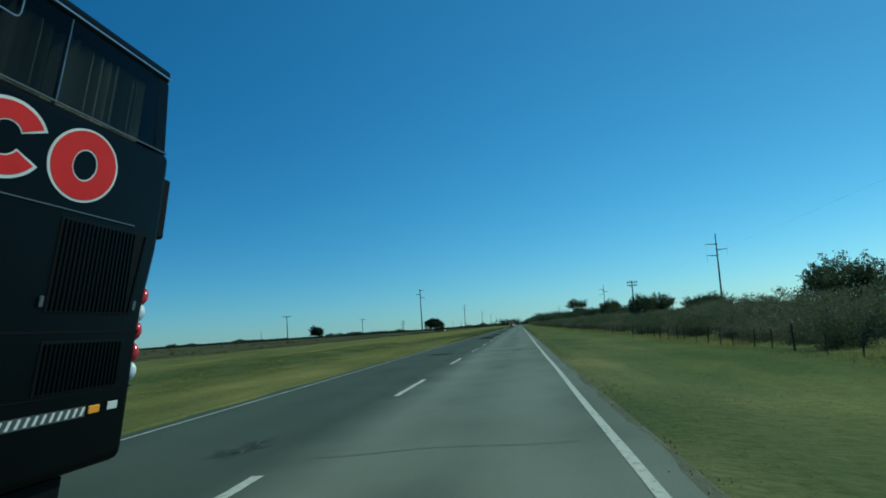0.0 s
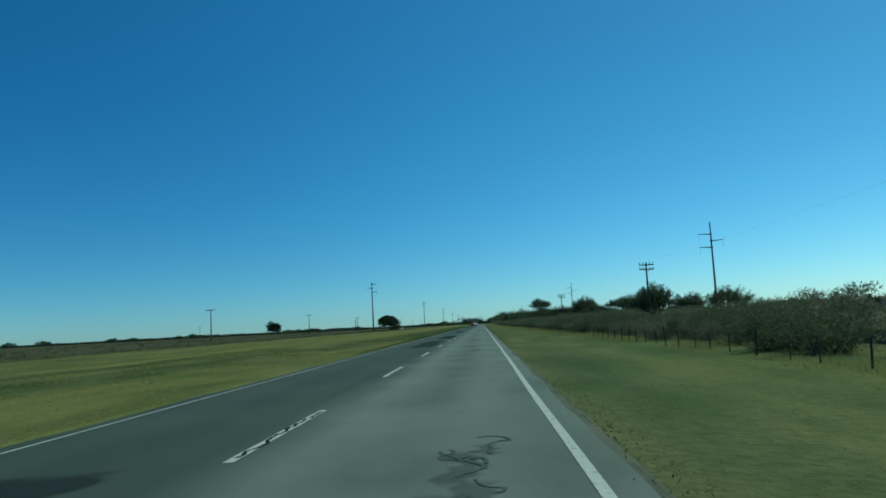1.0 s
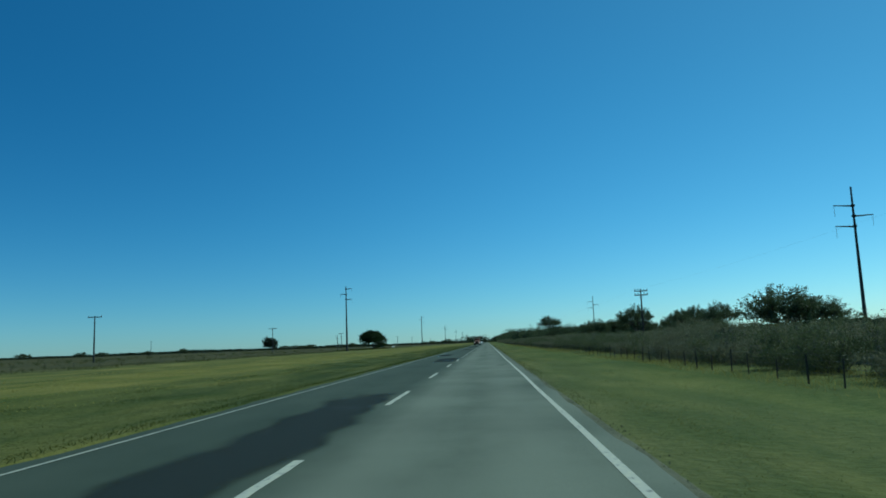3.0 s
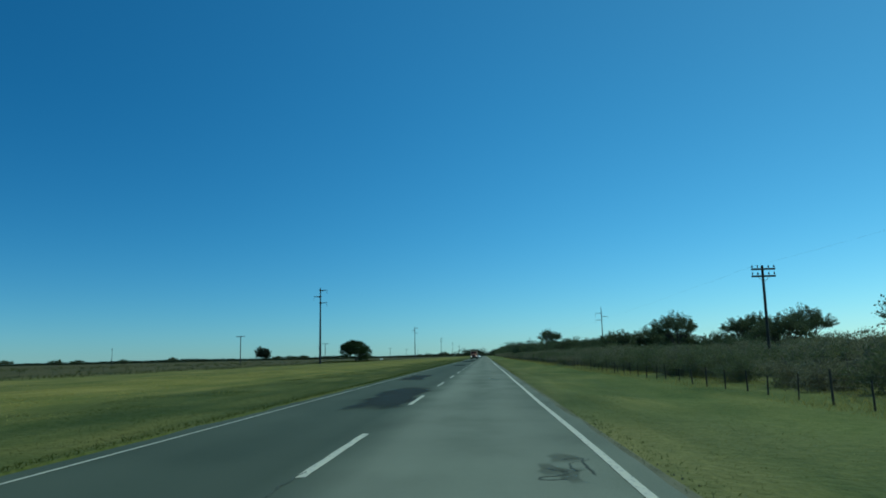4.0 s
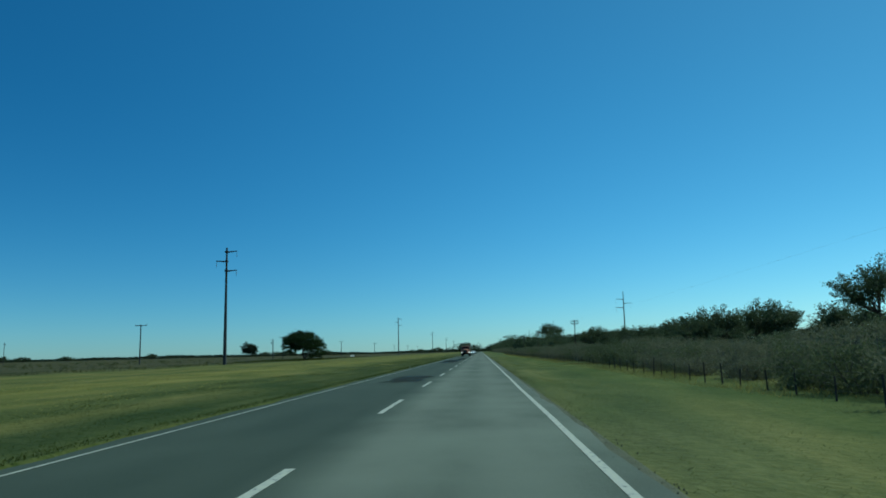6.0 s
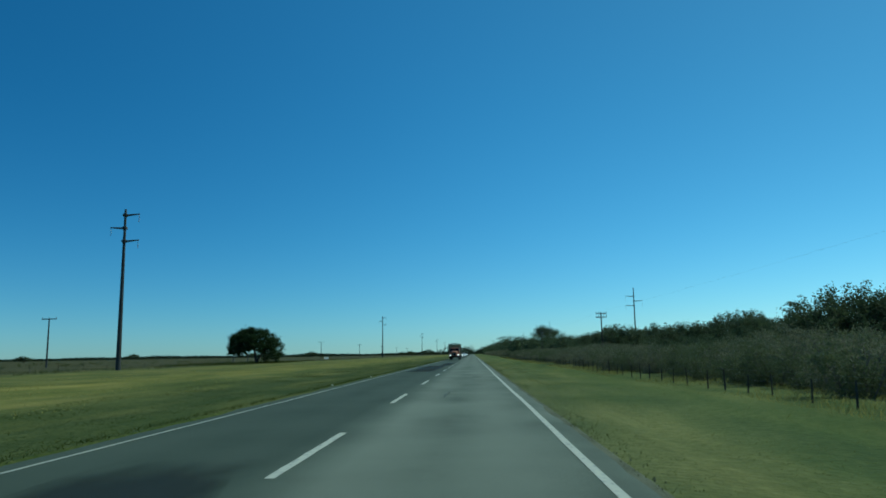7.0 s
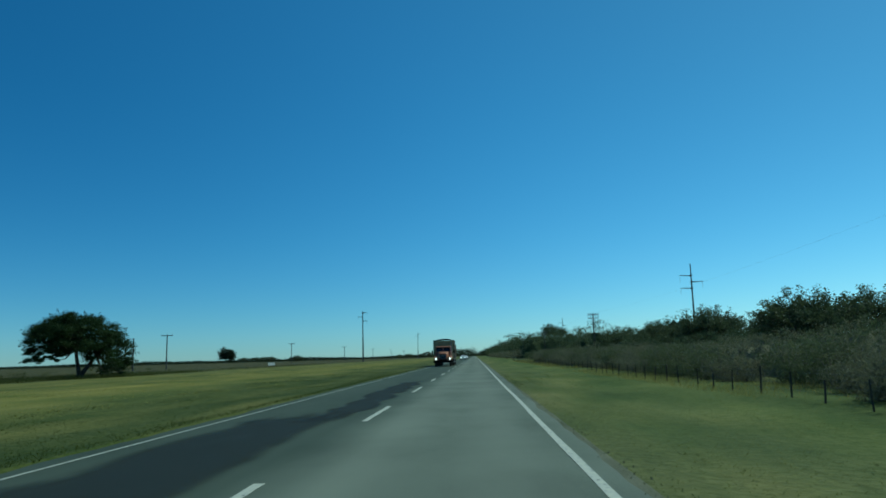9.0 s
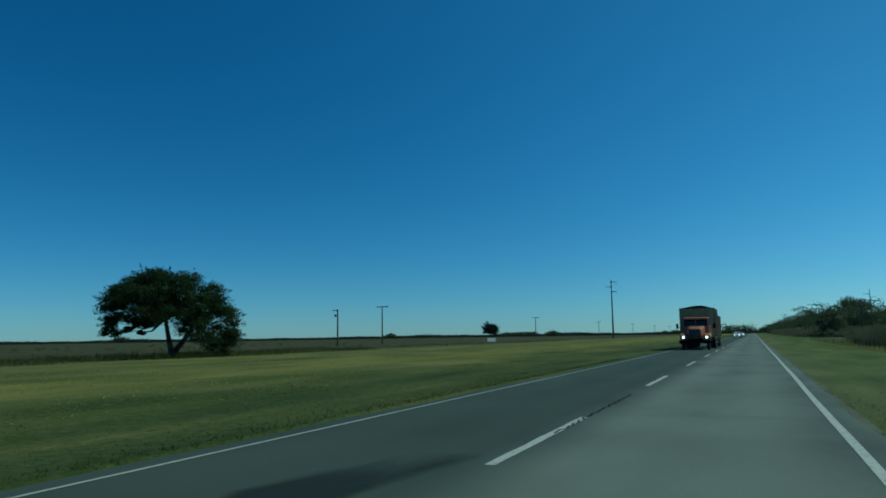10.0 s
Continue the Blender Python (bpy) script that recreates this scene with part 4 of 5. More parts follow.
thicket("brush", 18.5, 30, 0, 520, 6500, 44, 2.35, 0.052, BRUSH, "thorny brush spreading back towards the trees", 68, True)
thicket("pasture_weeds", -130, -47, 85, 430, 320, 60, 0.75, 0.06, RANK, "dark clumps of weeds scattered over the fallow field", 74)
thicket("brush", 14.0, 22, 0, 460, 1500, 90, 2.25, 0.042, OLIVE, "olive-green bushes scattered through the thorny brush", 70, True)
thicket("brush", 29, 60, 60, 560, 3000, 34, 2.2, 0.06, BRUSH, "further brush under the trees", 64, True)
thicket("tree_belt", 25, 48, 400, 1000, 3200, 34, 8.0, 0.14, LEAF, "dense dark belt of low trees behind the roadside brush", 65)
# undergrowth masses carry the shade under the trees in their darkened leaf colour
brush_mass("undergrowth", 31, 50, 172, 262, 0.6, 2.9, LEAF_SHADE, "low undergrowth beneath the first trees, coloured dark for shade", 96)
thicket("tree_belt", 29, 48, 176, 262, 1500, 60, 3.0, 0.055, LEAF, "low dark undergrowth beneath the umbrella-shaped trees", 69, True)
brush_mass("undergrowth", 30, 50, 258, 420, 0.6, 3.7, LEAF_SHADE, "close undergrowth beneath the trees, coloured dark for shade", 93)
thicket("tree_belt", 24, 46, 262, 415, 3200, 60, 4.0, 0.06, LEAF, "dark undergrowth beneath the trees behind the brush", 66, True)
brush_mass("undergrowth", 27, 46, 400, 1000, 1.5, 7.2, LEAF_SHADE, "close growth inside the belt of trees, coloured dark for shade", 94)
brush_mass("undergrowth", 16, 39, 500, 1150, 1.5, 8.2, LEAF_SHADE, "close growth inside the trees beside the road far ahead, coloured dark for shade", 97)
thicket("tree_belt", 15, 40, 500, 1150, 4800, 34, 9.0, 0.19, LEAF, "dense dark trees crowding up to the road far ahead", 67)
thicket("brush", 12.5, 26, 500, 800, 1800, 16, 2.4, 0.2, BRUSH, "brush running on beside the road into the distance", 62)
thicket("brush", 14.0, 80, 1090, 2000, 3000, 12, 9.5, 0.5, FAR_LEAF, "far brush and trees beside the road", 63)


def tree_line(points, count, per, height, leaf, seed, label):
    """Distant belt of trees along a line of points, broken and uneven."""
    g = np.random.default_rng(seed)
    P = np.array(points, float)
    L = np.concatenate([[0], np.cumsum(np.linalg.norm(np.diff(P, axis=0), axis=1))])
    s = g.uniform(0, L[-1], count)
    x, y = np.interp(s, L, P[:, 0]), np.interp(s, L, P[:, 1])
    swell = np.clip(0.55 + 0.2 * np.sin(s * 0.013 + 2 * np.sin(s * 0.004)) + 0.15 * np.sin(s * 0.05) * np.sin(s * 0.017), 0.3, 1)
    z = height * swell * g.uniform(0, 1, count)
    c = np.stack([x + g.normal(0, 12, count), y + g.normal(0, 12, count), z], -1)
    pts = np.repeat(c, per, 0) + g.normal(size=(count * per, 3)) * np.array([2.2, 2.2, 0.9])
    pts[:, 2] = np.abs(pts[:, 2])
    return tagged(put("tree_belt", mesh_of("tree_belt", *leaves(g, pts, leaf)), FAR_LEAF), label, "trees", kind="stuff")


tree_line([(-2600, 250), (-1900, 1500), (-900, 2000), (-60, 2250), (20, 2300)], 15000, 7, 8.5, 1.3, 71, "low dark belt of trees along the far edge of the plain")
tree_line([(-900, 260), (-760, 900), (-560, 1250), (-160, 1450), (-20, 1520)], 3000, 7, 3.8, 0.7, 72, "broken line of distant shrubs across the plain")
tree_line([(-30, 1380), (0, 1650), (40, 1650)], 420, 9, 17.0, 0.9, 73, "clump of trees where the road meets the horizon")

# ---- vehicles ----
BLACK = plain("black_coach_paint", (0.0016, 0.0026, 0.003), 0.4)
BLACK.node_tree.nodes["Principled BSDF"].inputs["Specular IOR Level"].default_value = 0.05
TRIM = plain("dull_black_trim", (0.003, 0.0036, 0.0042), 0.7)
TRIM.node_tree.nodes["Principled BSDF"].inputs["Specular IOR Level"].default_value = 0.1
RUBBER = surface("tyre_rubber", (0.012, 0.012, 0.012), (0.025, 0.025, 0.025), 30, 3, 0.85)
RED_VINYL = plain("red_vinyl", (0.5, 0.014, 0.014), 0.6)
RED_VINYL.node_tree.nodes["Principled BSDF"].inputs["Specular IOR Level"].default_value = 0.15
WHITE_VINYL = plain("white_vinyl", (0.6, 0.6, 0.57), 0.4)
AMBER = plain("amber_lens", (0.75, 0.3, 0.02), 0.25)
RED_LENS = plain("red_lens", (0.5, 0.02, 0.03), 0.2)
CLEAR_LENS = plain("clear_lens", (0.65, 0.7, 0.75), 0.15)
CLOTH = plain("grey_curtain", (0.2, 0.2, 0.16), 0.9)
BEAD = plain("dull_trim_bead", (0.1, 0.11, 0.12), 0.5, 0.5)
CHROME = plain("bright_trim", (0.5, 0.5, 0.5), 0.3, 0.9)
HEADLIGHT = plain("lit_headlight", (1.0, 0.93, 0.8), 0.2, glow=4.0)


def tinted_glass(name, tint):
    m, n, l, p = nodes_of(name)
    p.inputs["Base Color"].default_value = (*tint, 1)
    p.inputs["Roughness"].default_value = 0.03
    p.inputs["Transmission Weight"].default_value = 1.0
    p.inputs["IOR"].default_value = 1.12
    return m


GLASS = tinted_glass("tinted_glass", (0.15, 0.18, 0.175))
DARK_GLASS = plain("dark_window_glass", (0.012, 0.014, 0.016), 0.06)


def ring_shape(y, z, wide, high, inner, start, sweep, x0, x1, n=40):
    """Flat ring or open arc in the side plane: outer and inner ellipse, slanted a little, with thickness x0..x1."""
    bm = bmesh.new()
    rows = []
    for k in range(n + 1):
        a = radians(start + sweep * k / n)
        c, s = math.cos(a), math.sin(a)
        pts = []
        for q in (1.0, inner):
            ww, hh = (wide, high) if q == 1.0 else (wide * inner * 0.82, high * inner)
            pts.append((y + c * ww / 2 + 0.12 * s * hh / 2, z + s * hh / 2))
        rows.append([bm.verts.new((x, *p)) for p in pts for x in (x0, x1)])
    for u, v in zip(rows, rows[1:]):
        bm.faces.new((u[1], u[3], v[3], v[1]))
        bm.faces.new((u[0], v[0], v[2], u[2]))
        bm.faces.new((u[0], u[1], v[1], v[0]))
        bm.faces.new((u[2], v[2], v[3], u[3]))
    if abs(sweep) < 359:
        bm.faces.new((rows[0][0], rows[0][2], rows[0][3], rows[0][1]))
        bm.faces.new((rows[-1][0], rows[-1][1], rows[-1][3], rows[-1][2]))
    bmesh.ops.recalc_face_normals(bm, faces=bm.faces[:])
    return bm


def wheel(parent, x, y, r, wide, rim_material, side):
    """A wheel as a part with its rim: side +1 faces +x."""
    bm = bmesh.new()
    prof = [(r * 0.58, -wide / 2), (r * 0.9, -wide / 2), (r * 0.98, -wide * 0.42), (r, -wide * 0.3), (r, wide * 0.3), (r * 0.98, wide * 0.42), (r * 0.9, wide / 2), (r * 0.58, wide / 2)]
    n = 28
    rows = [[bm.verts.new((h, rr * math.cos(2 * math.pi * k / n), rr * math.sin(2 * math.pi * k / n))) for rr, h in prof] for k in range(n)]
    for k in range(n):
        u, v = rows[k], rows[(k + 1) % n]
        for a in range(len(prof) - 1):
            bm.faces.new((u[a], u[a + 1], v[a + 1], v[a]))
        bm.faces.new((u[-1], u[0], v[0], v[-1]))
    bmesh.ops.recalc_face_normals(bm, faces=bm.faces[:])
    tyre = smooth(part("wheel", bm, RUBBER, parent, "black rubber tyre"))
    tyre.location = (x, y, r)
    bm = rod((side * (wide / 2 - 0.1), 0, 0), (side * (wide / 2 - 0.06), 0, 0), r * 0.6, r * 0.58, 20)
    rod((side * (wide / 2 - 0.07), 0, 0), (side * (wide / 2 + 0.02), 0, 0), r * 0.22, r * 0.16, 12, bm)
    for k in range(8):
        a = 2 * math.pi * k / 8
        rod((side * (wide / 2 - 0.07), math.cos(a) * r * 0.4, math.sin(a) * r * 0.4), (side * (wide / 2 - 0.03), math.cos(a) * r * 0.4, math.sin(a) * r * 0.4), 0.022, None, 6, bm)
    part("rim", bm, rim_material, tyre, "steel wheel rim with hub and nuts")
    return tyre


# --- the black double-deck coach coming the other way; its near side lies at x = 0 of its own frame, tail at y = 6.2 ---
coach = root("coach", "black double-deck coach with red and white lettering shapes", "bus", at=pose(-0.65, 0, 0))
RAKE, TAIL, NOSE, WIDE = 0.31, 6.28, -6.9, 2.55


def eased(q):
    q = max(0.0, min(1.0, q))
    return q * q * (3 - 2 * q)


def raked(bm, name, material, label="", parent=None, soft=False):
    for v in bm.verts:
        if v.co.y > TAIL - 0.3:
            v.co.y += 0.13 * eased((v.co.z - 1.5) / 0.9) * (1 - eased((v.co.z - 3.0) / 1.1))
        v.co.y += RAKE * (v.co.z - 2.3)
    o = part(name, bm, material, parent or coach, label)
    return smooth(o) if soft else o


bm = box(-WIDE, 0, NOSE, TAIL, 0.45, 3.22, 0.1, seg=4)
for z in (1.5, 1.75, 2.0, 2.25, 2.5, 2.9):
    bmesh.ops.bisect_plane(bm, geom=bm.verts[:] + bm.edges[:] + bm.faces[:], plane_co=(0, 0, z), plane_no=(0, 0, 1))
lower_hull = raked(bm, "body", BLACK, "glossy black coach body", soft=True)
roof = raked(box(-WIDE + 0.03, -0.03, NOSE + 0.1, TAIL - 0.02, 3.985, 4.14, 0.06, seg=3), "roof", BLACK, soft=True)
raked(box(-WIDE + 0.1, -0.1, NOSE + 0.4, TAIL - 0.6, 0.25, 0.46, 0.03), "underbody", TRIM)
edges_y = [NOSE + 0.35, -5.3, -3.65, -2.0, -0.35, 1.3, 2.95, 4.64, 6.02]
for side_x in (0.0, -WIDE):
    s = 1 if side_x == 0.0 else -1
    for y in (edges_y[0] - 0.12, *edges_y[1:-1], edges_y[-1] + 0.08):
        w = 0.14 if y in (edges_y[0] - 0.12, edges_y[-1] + 0.08) else 0.022
        raked(box(side_x - 0.055 if s > 0 else side_x + 0.035, side_x - 0.035 if s > 0 else side_x + 0.055, y - w / 2, y + w / 2, 3.215, 3.99), "pillar", BLACK)
    for a, b in zip(edges_y[:-1], edges_y[1:]):
        x0 = side_x - 0.03 if s > 0 else side_x + 0.024
        pane = raked(box(x0, x0 + 0.006, a + 0.012, b - 0.012, 3.225, 3.98), "window", GLASS, "dark tinted side window")
        pane.visible_shadow = False
        # curtains: drawn, pleated, hung close behind the glass
        if s > 0 and a > -3:
            for c0, c1 in ((a + 0.06, a + 0.62 * (b - a)), (a + 0.66 * (b - a), b - 0.07)):
                bm = bmesh.new()
                n = 44
                rows = []
                for k in range(n + 1):
                    y = c0 + (c1 - c0) * k / n
                    x = -0.17 + 0.055 * math.sin(k * 0.95 + a + 0.6 * math.sin(k * 0.31)) + 0.015 * math.sin(k * 2.7)
                    rows.append((bm.verts.new((x, y, 3.26)), bm.verts.new((x * 0.98, y, 3.9))))
                for u, v in zip(rows, rows[1:]):
                    bm.faces.new((u[0], v[0], v[1], u[1]))
                curtain = raked(bm, "curtain", CLOTH, "drawn pleated grey curtain", soft=True)
raked(box(-WIDE + 0.05, -0.05, TAIL - 0.09, TAIL - 0.03, 3.215, 3.99), "rear_panel", BLACK)
raked(box(-WIDE + 0.05, -0.05, NOSE + 0.06, NOSE + 0.1, 3.215, 3.99), "windscreen", DARK_GLASS)
raked(box(-WIDE + 0.2, -0.2, NOSE - 0.012, NOSE - 0.004, 1.3, 2.7, 0.003), "windscreen", DARK_GLASS)
# pale seams and beads along the side
raked(box(0.0, 0.012, NOSE + 0.2, TAIL - 0.11, 3.205, 3.218), "bead", BEAD, "thin pale bead under the windows")
raked(box(-0.028, -0.012, NOSE + 0.3, TAIL - 0.05, 4.02, 4.035), "bead", CHROME)
raked(box(0.0, 0.008, 1.0, TAIL - 0.35, 2.405, 2.415), "bead", BEAD)
raked(box(0.0, 0.004, NOSE + 0.3, TAIL - 0.03, 1.475, 1.495), "seam", TRIM)
raked(box(0.0, 0.004, NOSE + 0.3, TAIL - 0.03, 1.02, 1.03), "seam", TRIM)
# small opening light in the upper window
bm = box(-0.022, -0.012, 2.96, 4.04, 3.70, 3.71)
box(-0.022, -0.012, 4.08, 4.09, 3.75, 3.98, bm=bm)
rod((-0.017, 4.035, 3.705), (-0.017, 4.072, 3.72), 0.006, None, 6, bm)
rod((-0.017, 4.072, 3.72), (-0.017, 4.085, 3.755), 0.006, None, 6, bm)
raked(bm, "vent_frame", CHROME, "thin pale frame of an opening window")
# pale gasket at the joint of the two rear panes, and the rounded lower corner of the last one
raked(box(-0.023, -0.0205, 4.637, 4.643, 3.225, 3.98), "gasket", CHROME, "thin pale gasket between window panes")
bm = bmesh.new()
rim, corner = [], (6.02, 3.222)
for k in range(7):
    q = radians(90 * k / 6)
    rim.append((corner[0] - 0.12 + 0.12 * math.cos(q), corner[1] + 0.12 - 0.12 * math.sin(q)))
for x in (-0.022, -0.012):
    ring = [bm.verts.new((x, *c)) for c in [*rim, corner]]
    bm.faces.new(ring)
raked(bm, "window_corner", BLACK, "black rounded corner of the rear side window")
# lower-deck windows ahead of the engine bay
for a, b in ((-6.3, -4.9), (-4.85, -3.2), (-3.15, -1.5), (-1.45, 0.6)):
    raked(box(0.0, 0.005, a, b, 1.75, 2.36, 0.002), "lower_window", DARK_GLASS)
# red shapes with white borders
raked(ring_shape(5.09, 2.80, 0.89, 0.63, 0.40, 0, 360, 0.001, 0.004), "emblem_border", WHITE_VINYL, "white border of a red ring")
raked(ring_shape(5.09, 2.80, 0.83, 0.59, 0.47, 0, 360, 0.005, 0.008), "emblem", RED_VINYL, "red ring shape")
raked(ring_shape(4.20, 2.80, 0.86, 0.60, 0.42, 28, 304, 0.001, 0.004), "emblem_border", WHITE_VINYL, "white border of an open red ring")
raked(ring_shape(4.20, 2.80, 0.79, 0.545, 0.5, 33, 294, 0.005, 0.008), "emblem", RED_VINYL, "open red ring shape")
# engine grilles: frame and slats
for y0, y1, z0, z1 in ((4.96, 6.03, 1.64, 2.33), (5.0, 6.0, 1.06, 1.4)):
    g = raked(box(0.0, 0.006, y0 - 0.02, y1 + 0.02, z0 - 0.02, z1 + 0.02, 0.002), "grille", TRIM, "black engine air grille")
    n = 19
    for k in range(n):
        y = y0 + (y1 - y0) * (k + 0.5) / n
        raked(box(0.006, 0.022, y - 0.011, y + 0.011, z0, z1), "slat", BLACK, parent=g)
for y in (4.88, 6.08):
    raked(box(0.0, 0.02, y - 0.02, y + 0.02, 1.66, 1.74, 0.005), "latch", BEAD)
# reflective bars on their grey strip, marker lamps
raked(box(0.0, 0.0008, 0.36, 5.65, 0.845, 0.925), "reflector_strip", plain("grey_strip", (0.05, 0.055, 0.06), 0.6), "dull grey strip behind the reflective bars")
for k in range(60):
    y = 5.61 - k * 0.088
    bm = box(0.001, 0.004, y - 0.015, y + 0.015, 0.855, 0.915)
    for v in bm.verts:
        v.co.y += 0.5 * (v.co.z - 0.885)
    raked(bm, "reflector_bar", WHITE_VINYL)
raked(box(0.001, 0.02, 5.67, 5.81, 0.858, 0.92, 0.006), "marker_lamp", AMBER, "amber side marker lamp")
raked(box(0.001, 0.012, 5.93, 6.07, 0.862, 0.925, 0.004), "reflector", WHITE_VINYL, "white reflector")
# tail lamps that stand out behind the corner
for z, lens in ((1.79, RED_LENS), (1.645, CLEAR_LENS), (1.485, RED_LENS), (1.30, RED_LENS), (1.14, CLEAR_LENS)):
    for x in (-0.07, -WIDE + 0.07):
        bm = bmesh.new()
        bmesh.ops.create_uvsphere(bm, u_segments=14, v_segments=8, radius=1, matrix=Matrix.Translation((x, TAIL, z)) @ Matrix.Diagonal((0.085, 0.055, 0.09, 1)))
        raked(bm, "tail_lamp", lens, "round tail lamp", soft=True)
raked(box(-WIDE + 0.03, -0.03, TAIL - 0.02, TAIL + 0.12, 2.36, 2.98, 0.02), "rear_hatch", TRIM, "black trim over the rear hatch")
raked(box(-WIDE + 0.15, -0.1, TAIL - 0.05, TAIL + 0.06, 0.5, 0.8, 0.04), "rear_bumper", BLACK)
for y in (-4.6, 1.6, 2.95):
    for x, s in ((-0.17, 1), (-WIDE + 0.17, -1)):
        wheel(coach, x + 0.06 * s, y, 0.52, 0.3, STEEL, s)
for s, x in ((1, 0.08), (-1, -WIDE - 0.08)):
    bm = box(x - 0.12, x + 0.12, NOSE - 0.32, NOSE - 0.16, 2.3, 2.75, 0.03)
    rod((x - 0.16 * s, NOSE + 0.15, 2.95), (x, NOSE - 0.24, 2.7), 0.025, None, 6, bm)
    raked(bm, "mirror", TRIM)

# --- the orange bonneted truck and its trailer ---
ORANGE = surface("faded_orange_paint", (0.27, 0.1, 0.045), (0.4, 0.165, 0.085), 12, 1.2, 0.45, bump=0.05)
BOARDS = surface("weathered_truck_boards", (0.25, 0.225, 0.105), (0.42, 0.38, 0.2), 16, 1.5, 0.8)
TARP = surface("blue_tarpaulin", (0.05, 0.07, 0.09), (0.1, 0.13, 0.16), 8, 1.0, 0.7, bump=0.5, depth=0.03)
YELLOW = surface("pale_yellow_boards", (0.48, 0.42, 0.16), (0.6, 0.54, 0.26), 14, 1.5, 0.7)


def ring_of(y, cx, cz, w, h, r, n=5):
    """Rounded rectangle of points in the plane of y."""
    out = []
    for qx, qz, a0 in ((1, 1, 0), (-1, 1, 90), (-1, -1, 180), (1, -1, 270)):
        for k in range(n):
            a = radians(a0 + 90 * k / (n - 1))
            out.append((cx + qx * (w / 2 - r) + r * math.cos(a), y, cz + qz * (h / 2 - r) + r * math.sin(a)))
    return out


def loft(sections):
    bm = bmesh.new()
    rows = [[bm.verts.new(p) for p in s] for s in sections]
    n = len(rows[0])
    for u, v in zip(rows, rows[1:]):
        for k in range(n):
            bm.faces.new((u[k], u[(k + 1) % n], v[(k + 1) % n], v[k]))
    bm.faces.new(rows[0])
    bm.faces.new(rows[-1])
    bmesh.ops.recalc_face_normals(bm, faces=bm.faces[:])
    return bm


truck = root("truck", "orange bonneted truck with tall board sides and lit headlights", "truck", at=pose(-1.7, 380.0, 0))
smooth(part("bonnet", loft([ring_of(0.12, 0, 1.28, 0.95, 0.75, 0.16), ring_of(0.3, 0, 1.33, 1.05, 0.86, 0.22), ring_of(1.0, 0, 1.4, 1.25, 0.9, 0.24), ring_of(1.7, 0, 1.48, 1.5, 0.95, 0.25)]), ORANGE, truck))
part("grille", box(-0.42, 0.42, 0.08, 0.14, 0.95, 1.58, 0.02), TRIM, truck, "black radiator grille")
for k in range(7):
    part("grille_bar", box(-0.40, 0.40, 0.06, 0.085, 1.0 + 0.08 * k, 1.02 + 0.08 * k), STEEL, truck)
part("bumper", box(-1.2, 1.2, -0.1, 0.08, 0.5, 0.76, 0.05, seg=2), TRIM, truck, "dark steel front bumper")
for s in (-1, 1):
    smooth(part("fender", loft([ring_of(0.1, s * 0.85, 0.98, 0.55, 0.36, 0.12), ring_of(0.45, s * 0.9, 1.12, 0.58, 0.36, 0.14), ring_of(0.95, s * 0.92, 1.2, 0.58, 0.24, 0.1), ring_of(1.45, s * 0.92, 1.08, 0.56, 0.24, 0.1), ring_of(1.75, s * 0.92, 0.85, 0.5, 0.3, 0.1)]), ORANGE, truck))
    bm = rod((s * 0.88, 0.02, 1.0), (s * 0.88, 0.12, 1.0), 0.085, 0.1, 18)
    part("headlight", bm, HEADLIGHT, truck, "round headlight, switched on")
    part("headlight_rim", rod((s * 0.88, 0.06, 1.0), (s * 0.88, 0.12, 1.0), 0.14, 0.15, 18), CHROME, truck)
    bm = rod((s * 1.1, 1.72, 1.75), (s * 1.42, 1.5, 1.85), 0.015, None, 6)
    box(s * 1.42 - 0.09, s * 1.42 + 0.09, 1.46, 1.52, 1.7, 2.1, 0.02, bm)
    part("mirror", bm, TRIM, truck)
    part("door", box(s * 1.08 - 0.02, s * 1.08 + 0.02, 1.85, 2.75, 0.95, 1.9, 0.01), ORANGE, truck)
smooth(part("cab", loft([ring_of(1.55, 0, 1.35, 2.05, 1.1, 0.15), ring_of(2.0, 0, 1.35, 2.14, 1.15, 0.15), ring_of(3.0, 0, 1.35, 2.14, 1.15, 0.15)]), ORANGE, truck), 35)
smooth(part("cab_roof", loft([ring_of(1.72, 0, 2.5, 1.85, 0.1, 0.04), ring_of(1.9, 0, 2.53, 1.95, 0.18, 0.08), ring_of(3.0, 0, 2.53, 1.98, 0.18, 0.08)]), ORANGE, truck))
bm = box(-0.9, 0.9, -0.01, 0.01, 0, 0.62)
for v in bm.verts:
    v.co = Vector((v.co.x * (1 - 0.05 * v.co.z), 1.64 + v.co.y + 0.22 * v.co.z, 1.88 + v.co.z))
part("windscreen", bm, DARK_GLASS, truck, "dark windscreen")
for x in (-0.97, 0.0, 0.97):
    part("cab_pillar", rod((x, 1.62, 1.86), (x * 0.95, 1.8, 2.5), 0.04, None, 6), ORANGE, truck)
for s in (-1, 1):
    part("side_window", box(s * 0.98 - 0.01, s * 0.98 + 0.01, 1.85, 2.9, 1.9, 2.46), DARK_GLASS, truck)
part("cab_back", box(-1.0, 1.0, 2.94, 3.0, 1.88, 2.5), ORANGE, truck)
part("sun_visor", box(-0.95, 0.95, 1.45, 1.75, 2.44, 2.47, 0.01), ORANGE, truck)
part("exhaust", rod((1.05, 3.1, 0.8), (1.05, 3.1, 3.2), 0.06, 0.055, 10), STEEL, truck)
part("chassis", box(-0.5, 0.5, 0.3, 9.9, 0.55, 0.85, 0.02), TRIM, truck)
